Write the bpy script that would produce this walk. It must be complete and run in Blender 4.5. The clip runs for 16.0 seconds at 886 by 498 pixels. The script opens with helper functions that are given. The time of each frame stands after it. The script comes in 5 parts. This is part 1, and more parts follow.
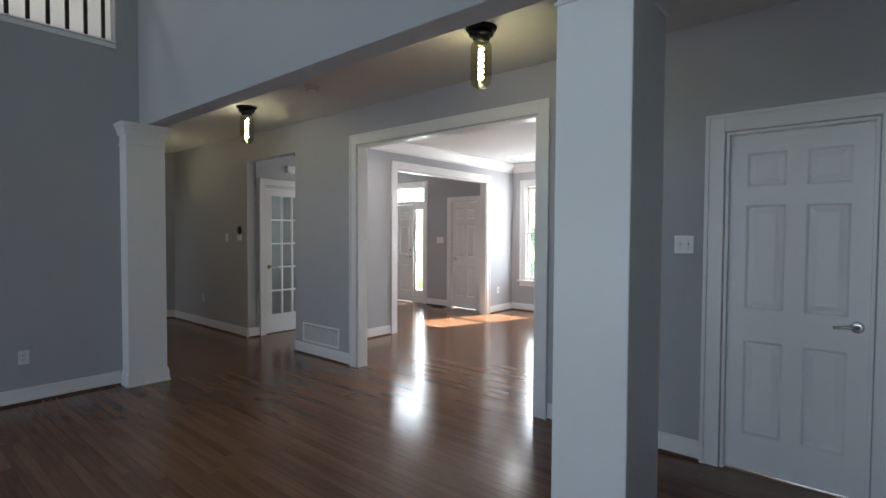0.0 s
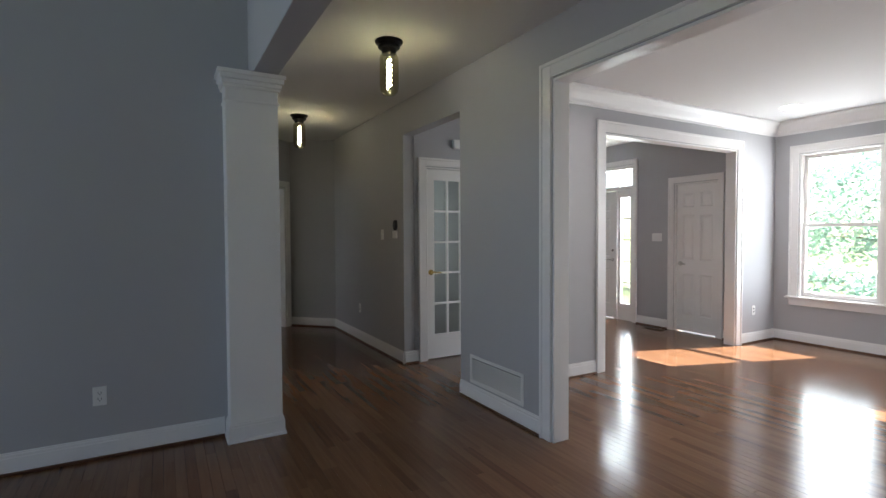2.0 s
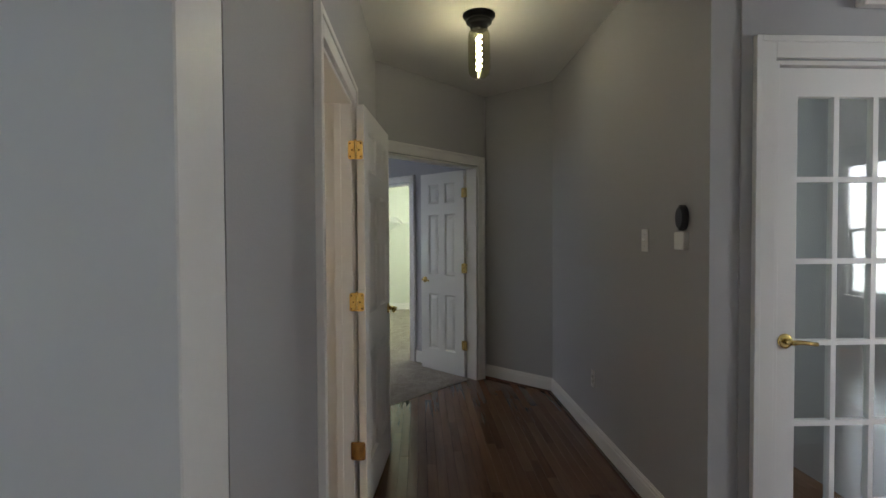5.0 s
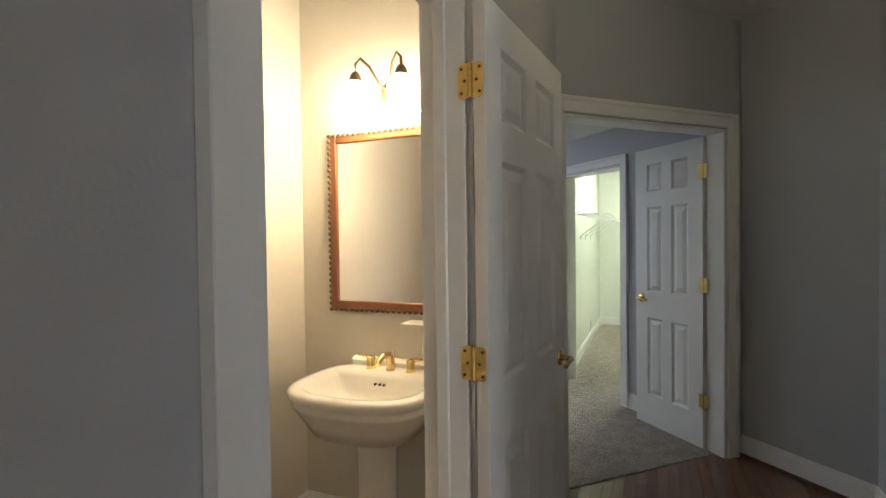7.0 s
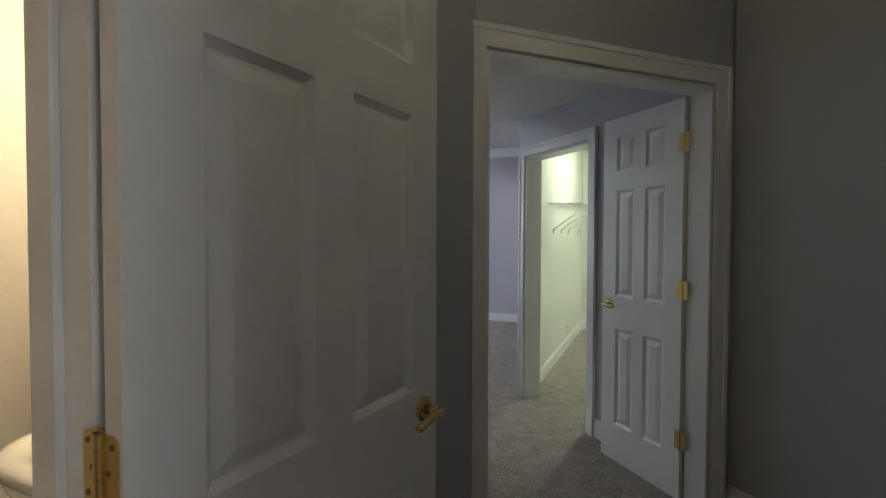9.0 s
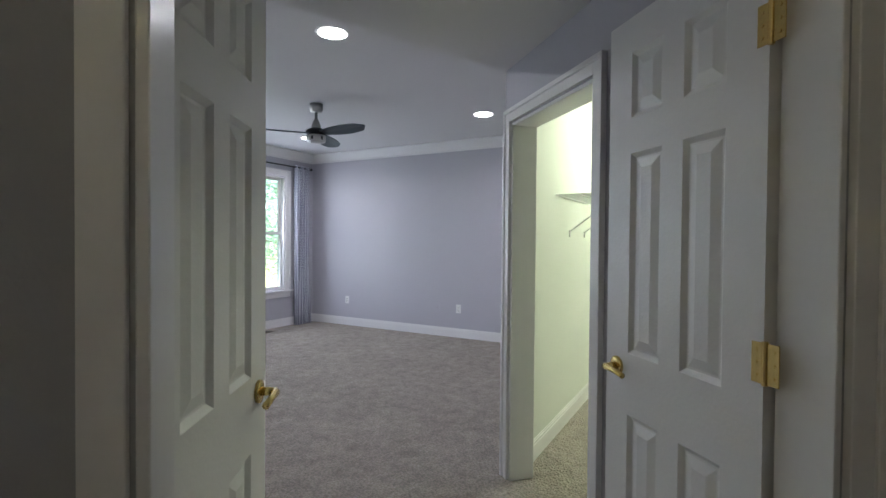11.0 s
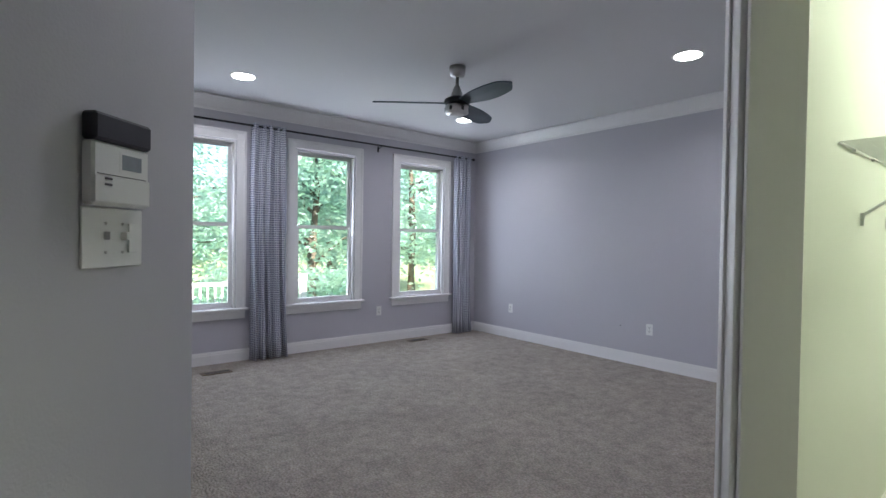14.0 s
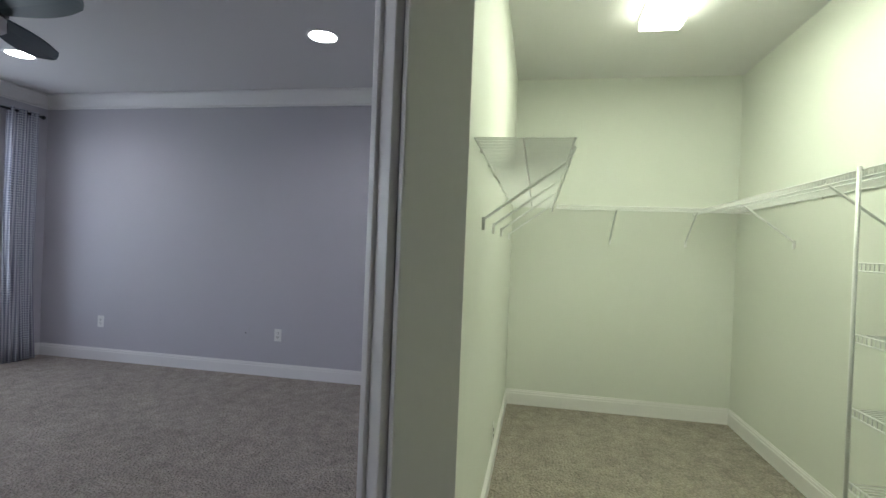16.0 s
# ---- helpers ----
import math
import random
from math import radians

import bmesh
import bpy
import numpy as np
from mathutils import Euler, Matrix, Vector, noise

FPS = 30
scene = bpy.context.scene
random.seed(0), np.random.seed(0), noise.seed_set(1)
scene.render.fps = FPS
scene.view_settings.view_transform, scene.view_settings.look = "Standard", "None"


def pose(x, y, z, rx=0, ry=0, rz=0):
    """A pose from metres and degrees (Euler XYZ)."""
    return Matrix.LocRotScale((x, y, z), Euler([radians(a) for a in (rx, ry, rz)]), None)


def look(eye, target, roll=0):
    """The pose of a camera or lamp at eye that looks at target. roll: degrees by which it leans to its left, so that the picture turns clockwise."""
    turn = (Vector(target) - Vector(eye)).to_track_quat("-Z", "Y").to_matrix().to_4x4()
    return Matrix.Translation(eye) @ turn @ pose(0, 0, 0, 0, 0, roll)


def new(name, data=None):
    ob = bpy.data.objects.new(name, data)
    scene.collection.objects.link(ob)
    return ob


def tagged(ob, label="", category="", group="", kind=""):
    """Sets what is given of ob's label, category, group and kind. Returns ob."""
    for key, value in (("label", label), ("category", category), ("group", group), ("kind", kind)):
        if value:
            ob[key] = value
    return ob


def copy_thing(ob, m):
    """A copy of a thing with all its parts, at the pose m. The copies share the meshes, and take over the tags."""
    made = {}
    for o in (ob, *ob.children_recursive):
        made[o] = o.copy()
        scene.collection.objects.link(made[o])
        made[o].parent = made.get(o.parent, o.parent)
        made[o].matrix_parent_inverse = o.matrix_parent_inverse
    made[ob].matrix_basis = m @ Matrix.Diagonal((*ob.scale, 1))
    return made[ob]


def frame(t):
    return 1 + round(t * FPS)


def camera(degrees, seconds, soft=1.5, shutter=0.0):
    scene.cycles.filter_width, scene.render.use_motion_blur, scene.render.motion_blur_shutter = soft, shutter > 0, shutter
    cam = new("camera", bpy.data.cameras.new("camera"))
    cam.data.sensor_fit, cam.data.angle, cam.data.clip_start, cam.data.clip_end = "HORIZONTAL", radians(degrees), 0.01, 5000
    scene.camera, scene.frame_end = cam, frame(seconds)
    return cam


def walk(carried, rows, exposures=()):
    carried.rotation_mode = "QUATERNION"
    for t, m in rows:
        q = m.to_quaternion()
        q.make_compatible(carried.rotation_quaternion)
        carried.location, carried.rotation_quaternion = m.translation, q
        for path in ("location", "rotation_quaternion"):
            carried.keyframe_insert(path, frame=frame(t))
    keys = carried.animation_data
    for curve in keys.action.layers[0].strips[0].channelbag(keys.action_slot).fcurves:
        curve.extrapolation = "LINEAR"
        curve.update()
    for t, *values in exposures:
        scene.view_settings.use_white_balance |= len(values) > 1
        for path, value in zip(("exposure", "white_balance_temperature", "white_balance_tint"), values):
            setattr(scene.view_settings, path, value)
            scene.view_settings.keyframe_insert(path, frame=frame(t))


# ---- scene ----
cam = camera(83.2, 16.0)
PATH = [
    (0, (0.431, 0.248, 1.434), (-0.863, 1.771, 1.371), 0.3),
    (0.5, (0.082, 0.571, 1.418), (-1.41, 1.902, 1.355), -0.0),
    (1, (-0.324, 0.881, 1.393), (-1.958, 2.032, 1.332), -0.2),
    (1.5, (-0.752, 1.176, 1.379), (-2.44, 2.247, 1.318), -0.2),
    (2, (-1.211, 1.484, 1.366), (-2.954, 2.463, 1.305), -0.3),
    (2.5, (-1.703, 1.699, 1.354), (-3.51, 2.556, 1.291), -0.3),
    (3, (-2.195, 1.916, 1.337), (-4.047, 2.668, 1.281), -0.5),
    (3.5, (-2.708, 2.095, 1.346), (-4.62, 2.677, 1.291), -0.6),
    (4, (-3.174, 2.241, 1.356), (-5.122, 2.693, 1.307), -0.3),
    (4.5, (-3.613, 2.422, 1.382), (-5.591, 2.714, 1.335), -0.3),
    (5, (-4.001, 2.515, 1.384), (-5.999, 2.607, 1.335), -0.3),
    (5.2, (-4.147, 2.577, 1.374), (-6.147, 2.566, 1.34), -0.4),
    (7.3, (-5.3, 2.645, 1.397), (-7.103, 1.781, 1.357), -0.7),
    (7.5, (-5.331, 2.654, 1.394), (-7.109, 1.739, 1.356), -0.6),
    (8, (-5.459, 2.718, 1.359), (-7.217, 1.766, 1.316), -0.4),
    (8.5, (-5.747, 2.751, 1.342), (-7.548, 1.884, 1.293), -0.1),
    (9, (-6.082, 2.801, 1.344), (-7.925, 2.029, 1.29), 0.2),
    (9.2, (-6.238, 2.83, 1.355), (-8.092, 2.083, 1.297), 0.1),
    (11.3, (-7.739, 2.858, 1.335), (-9.424, 1.783, 1.294), 0.4),
    (11.5, (-7.857, 2.796, 1.349), (-9.492, 1.646, 1.302), 0.3),
    (12, (-8.086, 2.706, 1.317), (-9.582, 1.379, 1.287), 0.4),
    (12.5, (-8.326, 2.658, 1.334), (-9.685, 1.191, 1.304), 0.4),
    (13, (-8.475, 2.597, 1.322), (-9.687, 1.006, 1.292), 0.5),
    (13.5, (-8.586, 2.474, 1.306), (-9.777, 0.867, 1.273), 0.6),
    (14, (-8.693, 2.364, 1.284), (-9.952, 0.811, 1.253), 0.9),
    (14.5, (-8.801, 2.286, 1.274), (-10.319, 0.984, 1.245), 1.3),
    (15, (-8.992, 2.231, 1.297), (-10.692, 1.179, 1.272), 1.6),
    (15.5, (-9.126, 2.181, 1.284), (-10.986, 1.446, 1.269), 2.0),
    (16, (-9.271, 2.087, 1.298), (-11.236, 1.715, 1.289), 2.3),
]
EXPOSURES = [(0, 3.0), (2.5, 2.9), (4.0, 2.98), (5.0, 3.22), (7.5, 3.40), (9.0, 2.95), (11.5, 3.32), (13.0, 3.22), (14.5, 3.0), (16.0, 2.68)]
walk(cam, [(t, look(eye, target, roll)) for t, eye, target, roll in PATH], EXPOSURES)

# ---------------- world and light ----------------
world = bpy.data.worlds.new("sky_world")
scene.world = world
world.use_nodes = True
_bg = world.node_tree.nodes["Background"]
_sky = world.node_tree.nodes.new("ShaderNodeTexSky")
_sky.sky_type = "NISHITA"
_sky.sun_disc = False
_sky.sun_elevation = radians(41)
_sky.sun_rotation = radians(19)
world.node_tree.links.new(_sky.outputs[0], _bg.inputs[0])
_bg.inputs[1].default_value = 0.055


def lamp(name, kind, m, energy, color, size=0.1, size_y=None, spread=None):
    data = bpy.data.lights.new(name, kind)
    data.energy, data.color = energy, color
    if kind == "AREA":
        data.size = size
        if size_y:
            data.shape, data.size_y = "RECTANGLE", size_y
        if spread:
            data.spread = radians(spread)
    elif kind == "SUN":
        data.angle = radians(size)
    else:
        data.shadow_soft_size = size
    ob = new(name, data)
    ob.matrix_world = m
    return ob


lamp("sun", "SUN", look((3.7, 10.8, 10), (0, 0, 0)), 5.0, (1.0, 0.95, 0.86), 0.5)
COOL = (0.65, 0.745, 1.0)
# daylight lamps in the great room's unseen window openings, low row tilted up
# the pair at x 1.95 is added to light the column's east face
for _x in (-3.6, -1.75, 0.1, 1.95):
    lamp("window_light", "AREA", look((_x, -4.5, 0.85), (_x, 5, 2.75)), 1.3 if _x < 1 else 0.45, COOL, 1.1, 0.85, 110)
    lamp("window_light", "AREA", look((_x, -4.5, 4.0), (_x, 5, 2.9)), 0.98 if _x < 1 else 0.35, COOL, 1.1, 1.6)
for _x in (-9.90, -11.28, -12.66):
    lamp("window_light", "AREA", look((_x, -3.02, 1.45), (_x, 3, 1.2)), 1.55, (0.71, 0.80, 1.0), 0.72, 1.7)
for _x in (-3.98, -1.82):
    lamp("window_light", "AREA", look((_x, 8.36, 1.45), (_x, 3, 1.2)), 6.4, (0.86, 0.91, 1.0), 0.76, 1.75)
lamp("window_light", "AREA", look((-7.2, 7.86, 2.22), (-7.2, 3, 1.6)), 6.0, (0.90, 0.95, 1.0), 1.2, 0.3)
lamp("window_light", "AREA", look((-6.55, 7.86, 1.1), (-6.55, 3, 1.0)), 4, (0.90, 0.95, 1.0), 0.22, 1.6)

# no known source here: lamp added to brighten the study behind the french door
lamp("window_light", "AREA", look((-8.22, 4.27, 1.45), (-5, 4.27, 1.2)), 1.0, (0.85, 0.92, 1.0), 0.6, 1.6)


# ---------------- materials ----------------
def material(name, color, rough=0.5, metal=0.0, vary=0.06, scale=4.0, grain=60.0, bump=0.02, dark=None, emit=None, power=0.0, gloss=0.5):
    m = bpy.data.materials.new(name)
    m.use_nodes = True
    nt = m.node_tree
    b = nt.nodes["Principled BSDF"]
    b.inputs["Roughness"].default_value = rough
    b.inputs["Metallic"].default_value = metal
    b.inputs["Specular IOR Level"].default_value = gloss
    tc = nt.nodes.new("ShaderNodeTexCoord")
    big = nt.nodes.new("ShaderNodeTexNoise")
    big.inputs["Scale"].default_value = scale
    big.inputs["Detail"].default_value = 4
    fine = nt.nodes.new("ShaderNodeTexNoise")
    fine.inputs["Scale"].default_value = grain
    fine.inputs["Detail"].default_value = 3
    for n in (big, fine):
        nt.links.new(tc.outputs["Object"], n.inputs["Vector"])
    mix = nt.nodes.new("ShaderNodeMix")
    mix.data_type = "RGBA"
    c = Vector(color)
    lo = Vector(dark) if dark else c * (1 - vary * 1.6)
    hi = c * (1 + vary * 0.6)
    mix.inputs[6].default_value = (*lo, 1)
    mix.inputs[7].default_value = (*[min(1, v) for v in hi], 1)
    add = nt.nodes.new("ShaderNodeMath")
    add.operation = "MULTIPLY_ADD"
    add.inputs[1].default_value = 0.45
    nt.links.new(fine.outputs[0], add.inputs[0])
    half = nt.nodes.new("ShaderNodeMath")
    half.operation = "MULTIPLY"
    half.inputs[1].default_value = 0.55
    nt.links.new(big.outputs[0], half.inputs[0])
    nt.links.new(half.outputs[0], add.inputs[2])
    nt.links.new(add.outputs[0], mix.inputs[0])
    nt.links.new(mix.outputs[2], b.inputs["Base Color"])
    if bump:
        bm_ = nt.nodes.new("ShaderNodeBump")
        bm_.inputs["Strength"].default_value = min(1, bump * 10)
        bm_.inputs["Distance"].default_value = 0.002 if bump < 0.1 else 0.01
        nt.links.new(fine.outputs[0], bm_.inputs["Height"])
        nt.links.new(bm_.outputs[0], b.inputs["Normal"])
    if emit:
        b.inputs["Emission Color"].default_value = (*emit, 1)
        b.inputs["Emission Strength"].default_value = power
    return m


WALL = material("greige_wall_paint", (0.43, 0.43, 0.445), 0.62, vary=0.035, scale=1.3, grain=140, bump=0.03, gloss=0.35)
BEDWALL = material("bedroom_wall_paint", (0.50, 0.49, 0.53), 0.6, vary=0.035, scale=1.3, grain=140, bump=0.03, gloss=0.35)
CLOSETWALL = material("closet_wall_paint", (0.70, 0.72, 0.66), 0.6, vary=0.03, scale=1.3, grain=140, bump=0.03, gloss=0.35)
CREAM = material("powder_room_paint", (0.66, 0.62, 0.54), 0.6, vary=0.03, scale=1.5, grain=140, bump=0.03, gloss=0.35)
CEIL = material("ceiling_paint", (0.72, 0.715, 0.71), 0.85, vary=0.025, scale=1.5, grain=160, bump=0.04, gloss=0.2)
TRIM = material("white_trim_paint", (0.80, 0.79, 0.78), 0.33, vary=0.03, scale=3, grain=50, bump=0.012)
DOORPAINT = material("white_door_paint", (0.80, 0.79, 0.78), 0.36, vary=0.03, scale=3, grain=90, bump=0.03)
DARKGAP = material("dark_underlay", (0.03, 0.018, 0.012), 0.8, vary=0.2)
BLACK = material("black_metal", (0.02, 0.02, 0.022), 0.4, 0.6, vary=0.2)
BRASS = material("polished_brass", (0.80, 0.60, 0.24), 0.24, 1.0, vary=0.08, scale=30)
NICKEL = material("brushed_nickel", (0.55, 0.54, 0.52), 0.32, 1.0, vary=0.06, scale=40)
PLASTIC = material("white_plastic", (0.78, 0.78, 0.76), 0.35, vary=0.03)
DARKPLASTIC = material("dark_plastic", (0.014, 0.014, 0.022), 0.4, vary=0.1)
LCD = material("grey_lcd", (0.30, 0.33, 0.36), 0.25, vary=0.08, scale=60)
SLOT = material("dark_slot", (0.05, 0.05, 0.05), 0.7, vary=0.1)
PORCELAIN = material("cream_porcelain", (0.82, 0.79, 0.72), 0.12, vary=0.02, scale=3, bump=0)
WOODFRAME = material("reddish_wood_frame", (0.24, 0.085, 0.028), 0.32, vary=0.3, scale=12, grain=80)
SHOE = material("brown_stained_wood", (0.11, 0.048, 0.024), 0.35, vary=0.25, scale=9, grain=70)
BEAD = material("antique_bead", (0.15, 0.095, 0.045), 0.4, 0.5, vary=0.3)
BALUSTER = material("dark_baluster", (0.035, 0.022, 0.016), 0.4, vary=0.2)
WIRE = material("white_coated_wire", (0.78, 0.79, 0.78), 0.3, vary=0.03)
BLADE = material("dark_fan_blade", (0.02, 0.045, 0.05), 0.35, vary=0.3, scale=8)
BARK = material("tree_bark", (0.10, 0.075, 0.055), 0.9, vary=0.3, scale=10, bump=0.2)
GRASS = material("grass_ground", (0.22, 0.26, 0.12), 0.95, vary=0.4, scale=1.2, grain=30, bump=0.2)
FENCE = material("white_fence", (0.8, 0.8, 0.8), 0.4, vary=0.04)
CONCRETE = material("concrete", (0.42, 0.41, 0.39), 0.85, vary=0.15, scale=3, bump=0.1)
LENS = material("lit_lens", (0.9, 0.9, 0.9), 0.4, emit=(0.93, 0.96, 1.0), power=4, bump=0)
WARMGLASS = material("lit_warm_glass", (0.9, 0.85, 0.75), 0.4, emit=(1.0, 0.80, 0.52), power=3.2, bump=0)
TUBE = material("lit_diffuser", (0.9, 0.9, 0.85), 0.4, emit=(0.95, 1.0, 0.80), power=2.2, bump=0)
FILAMENT = material("glowing_filament", (0.9, 0.8, 0.5), 0.4, emit=(1.0, 0.90, 0.62), power=7, bump=0)


def leaf_material(name, c, back):
    m = material(name, c, 0.55, vary=0.5, scale=1.5, grain=9, bump=0)
    nt = m.node_tree
    b = nt.nodes["Principled BSDF"]
    tr = nt.nodes.new("ShaderNodeBsdfTranslucent")
    tr.inputs[0].default_value = (*back, 1)
    mx = nt.nodes.new("ShaderNodeMixShader")
    mx.inputs[0].default_value = 0.6
    nt.links.new(b.outputs[0], mx.inputs[1])
    nt.links.new(tr.outputs[0], mx.inputs[2])
    nt.links.new(mx.outputs[0], nt.nodes["Material Output"].inputs[0])
    return m


LEAF = leaf_material("green_leaf", (0.11, 0.17, 0.125), (0.58, 0.78, 0.70))


def glass_material(name, tint, rough=0.0, base=0.05):
    m = bpy.data.materials.new(name)
    m.use_nodes = True
    nt = m.node_tree
    nt.nodes.clear()
    out = nt.nodes.new("ShaderNodeOutputMaterial")
    t = nt.nodes.new("ShaderNodeBsdfTransparent")
    t.inputs[0].default_value = (*tint, 1)
    g = nt.nodes.new("ShaderNodeBsdfGlossy")
    g.inputs["Roughness"].default_value = rough
    lw = nt.nodes.new("ShaderNodeLayerWeight")
    lw.inputs[0].default_value = 0.5
    pw = nt.nodes.new("ShaderNodeMath")
    pw.operation = "POWER"
    pw.inputs[1].default_value = 4.0
    nt.links.new(lw.outputs["Facing"], pw.inputs[0])
    fr = nt.nodes.new("ShaderNodeMath")
    fr.operation = "MULTIPLY_ADD"
    fr.inputs[1].default_value, fr.inputs[2].default_value = 0.9, base
    nt.links.new(pw.outputs[0], fr.inputs[0])
    mx = nt.nodes.new("ShaderNodeMixShader")
    nt.links.new(fr.outputs[0], mx.inputs[0])
    nt.links.new(t.outputs[0], mx.inputs[1])
    nt.links.new(g.outputs[0], mx.inputs[2])
    nt.links.new(mx.outputs[0], out.inputs[0])
    return m


GLASS = glass_material("window_glass", (0.96, 0.98, 0.97))
SMOKED = glass_material("smoked_lamp_glass", (0.80, 0.78, 0.62), 0.03)
MIRROR = material("mirror_silver", (0.9, 0.9, 0.9), 0.01, 1.0, vary=0, bump=0)


def wood_floor():
    m = bpy.data.materials.new("oak_strip_floor")
    m.use_nodes = True
    nt = m.node_tree
    b = nt.nodes["Principled BSDF"]
    tc = nt.nodes.new("ShaderNodeTexCoord")
    mp = nt.nodes.new("ShaderNodeMapping")
    mp.inputs["Scale"].default_value = (2.2, 38, 8)
    geo = nt.nodes.new("ShaderNodeNewGeometry")
    nt.links.new(geo.outputs["Position"], mp.inputs["Vector"])
    ob = nt.nodes.new("ShaderNodeObjectInfo")
    add = nt.nodes.new("ShaderNodeMath")
    nt.links.new(ob.outputs["Random"], add.inputs[0])
    nt.links.new(geo.outputs["Random Per Island"], add.inputs[1])
    fr = nt.nodes.new("ShaderNodeMath")
    fr.operation = "FRACT"
    nt.links.new(add.outputs[0], fr.inputs[0])
    ns = nt.nodes.new("ShaderNodeTexNoise")
    ns.noise_dimensions = "4D"
    ns.inputs["Scale"].default_value = 1.0
    ns.inputs["Detail"].default_value = 6
    ns.inputs["Distortion"].default_value = 0.6
    nt.links.new(mp.outputs[0], ns.inputs["Vector"])
    w = nt.nodes.new("ShaderNodeMath")
    w.operation = "MULTIPLY"
    w.inputs[1].default_value = 40
    nt.links.new(fr.outputs[0], w.inputs[0])
    nt.links.new(w.outputs[0], ns.inputs["W"])
    ramp = nt.nodes.new("ShaderNodeValToRGB")
    e = ramp.color_ramp.elements
    e[0].color, e[1].color = (0.050, 0.020, 0.010, 1), (0.265, 0.138, 0.074, 1)
    e[0].position, e[1].position = 0.0, 1.0
    mm = nt.nodes.new("ShaderNodeMath")
    mm.operation = "MULTIPLY_ADD"
    mm.inputs[1].default_value = 0.30
    nt.links.new(fr.outputs[0], mm.inputs[0])
    hf = nt.nodes.new("ShaderNodeMath")
    hf.operation = "MULTIPLY"
    hf.inputs[1].default_value = 0.6
    nt.links.new(ns.outputs[0], hf.inputs[0])
    nt.links.new(hf.outputs[0], mm.inputs[2])
    nt.links.new(mm.outputs[0], ramp.inputs[0])
    nt.links.new(ramp.outputs[0], b.inputs["Base Color"])
    wear = nt.nodes.new("ShaderNodeTexNoise")
    wear.inputs["Scale"].default_value = 3
    wear.inputs["Detail"].default_value = 5
    nt.links.new(geo.outputs["Position"], wear.inputs["Vector"])
    rr = nt.nodes.new("ShaderNodeMapRange")
    rr.inputs[3].default_value, rr.inputs[4].default_value = 0.13, 0.22
    nt.links.new(wear.outputs[0], rr.inputs[0])
    nt.links.new(rr.outputs[0], b.inputs["Roughness"])
    b.inputs["Specular IOR Level"].default_value = 0.4
    bp = nt.nodes.new("ShaderNodeBump")
    bp.inputs["Strength"].default_value = 0.02
    bp.inputs["Distance"].default_value = 0.002
    nt.links.new(ns.outputs[0], bp.inputs["Height"])
    nt.links.new(bp.outputs[0], b.inputs["Normal"])
    return m


FLOORWOOD = wood_floor()


def carpet_material():
    m = material("beige_carpet", (0.50, 0.45, 0.39), 0.95, vary=0.15, scale=1.8, grain=42, bump=0, gloss=0.1, dark=(0.30, 0.262, 0.225))
    nt = m.node_tree
    b = nt.nodes["Principled BSDF"]
    tc = nt.nodes.new("ShaderNodeTexCoord")
    v = nt.nodes.new("ShaderNodeTexVoronoi")
    v.inputs["Scale"].default_value = 70
    n = nt.nodes.new("ShaderNodeTexNoise")
    n.inputs["Scale"].default_value = 28
    n.inputs["Detail"].default_value = 6
    nt.links.new(tc.outputs["Object"], v.inputs["Vector"])
    nt.links.new(tc.outputs["Object"], n.inputs["Vector"])
    tuft = nt.nodes.new("ShaderNodeMapRange")
    tuft.inputs[1].default_value, tuft.inputs[2].default_value = 0.15, 0.75
    tuft.inputs[3].default_value, tuft.inputs[4].default_value = 1.12, 0.78
    nt.links.new(v.outputs[0], tuft.inputs[0])
    shade = nt.nodes.new("ShaderNodeVectorMath")
    shade.operation = "SCALE"
    src = b.inputs["Base Color"].links[0].from_socket
    nt.links.new(src, shade.inputs[0])
    nt.links.new(tuft.outputs[0], shade.inputs["Scale"])
    # trodden patches and clumps of pile
    mot = nt.nodes.new("ShaderNodeTexNoise")
    mot.inputs["Scale"].default_value = 9
    mot.inputs["Detail"].default_value = 8
    mot.inputs["Roughness"].default_value = 0.75
    nt.links.new(tc.outputs["Object"], mot.inputs["Vector"])
    mr = nt.nodes.new("ShaderNodeMapRange")
    mr.inputs[1].default_value, mr.inputs[2].default_value = 0.36, 0.62
    mr.inputs[3].default_value, mr.inputs[4].default_value = 0.80, 1.14
    nt.links.new(mot.outputs[0], mr.inputs[0])
    worn = nt.nodes.new("ShaderNodeVectorMath")
    worn.operation = "SCALE"
    nt.links.new(shade.outputs[0], worn.inputs[0])
    nt.links.new(mr.outputs[0], worn.inputs["Scale"])
    nt.links.new(worn.outputs[0], b.inputs["Base Color"])
    a = nt.nodes.new("ShaderNodeMath")
    a.operation = "SUBTRACT"
    nt.links.new(n.outputs[0], a.inputs[0])
    nt.links.new(v.outputs[0], a.inputs[1])
    bp = nt.nodes.new("ShaderNodeBump")
    bp.inputs["Strength"].default_value = 1.0
    bp.inputs["Distance"].default_value = 0.02
    nt.links.new(a.outputs[0], bp.inputs["Height"])
    nt.links.new(bp.outputs[0], b.inputs["Normal"])
    return m


CARPET = carpet_material()


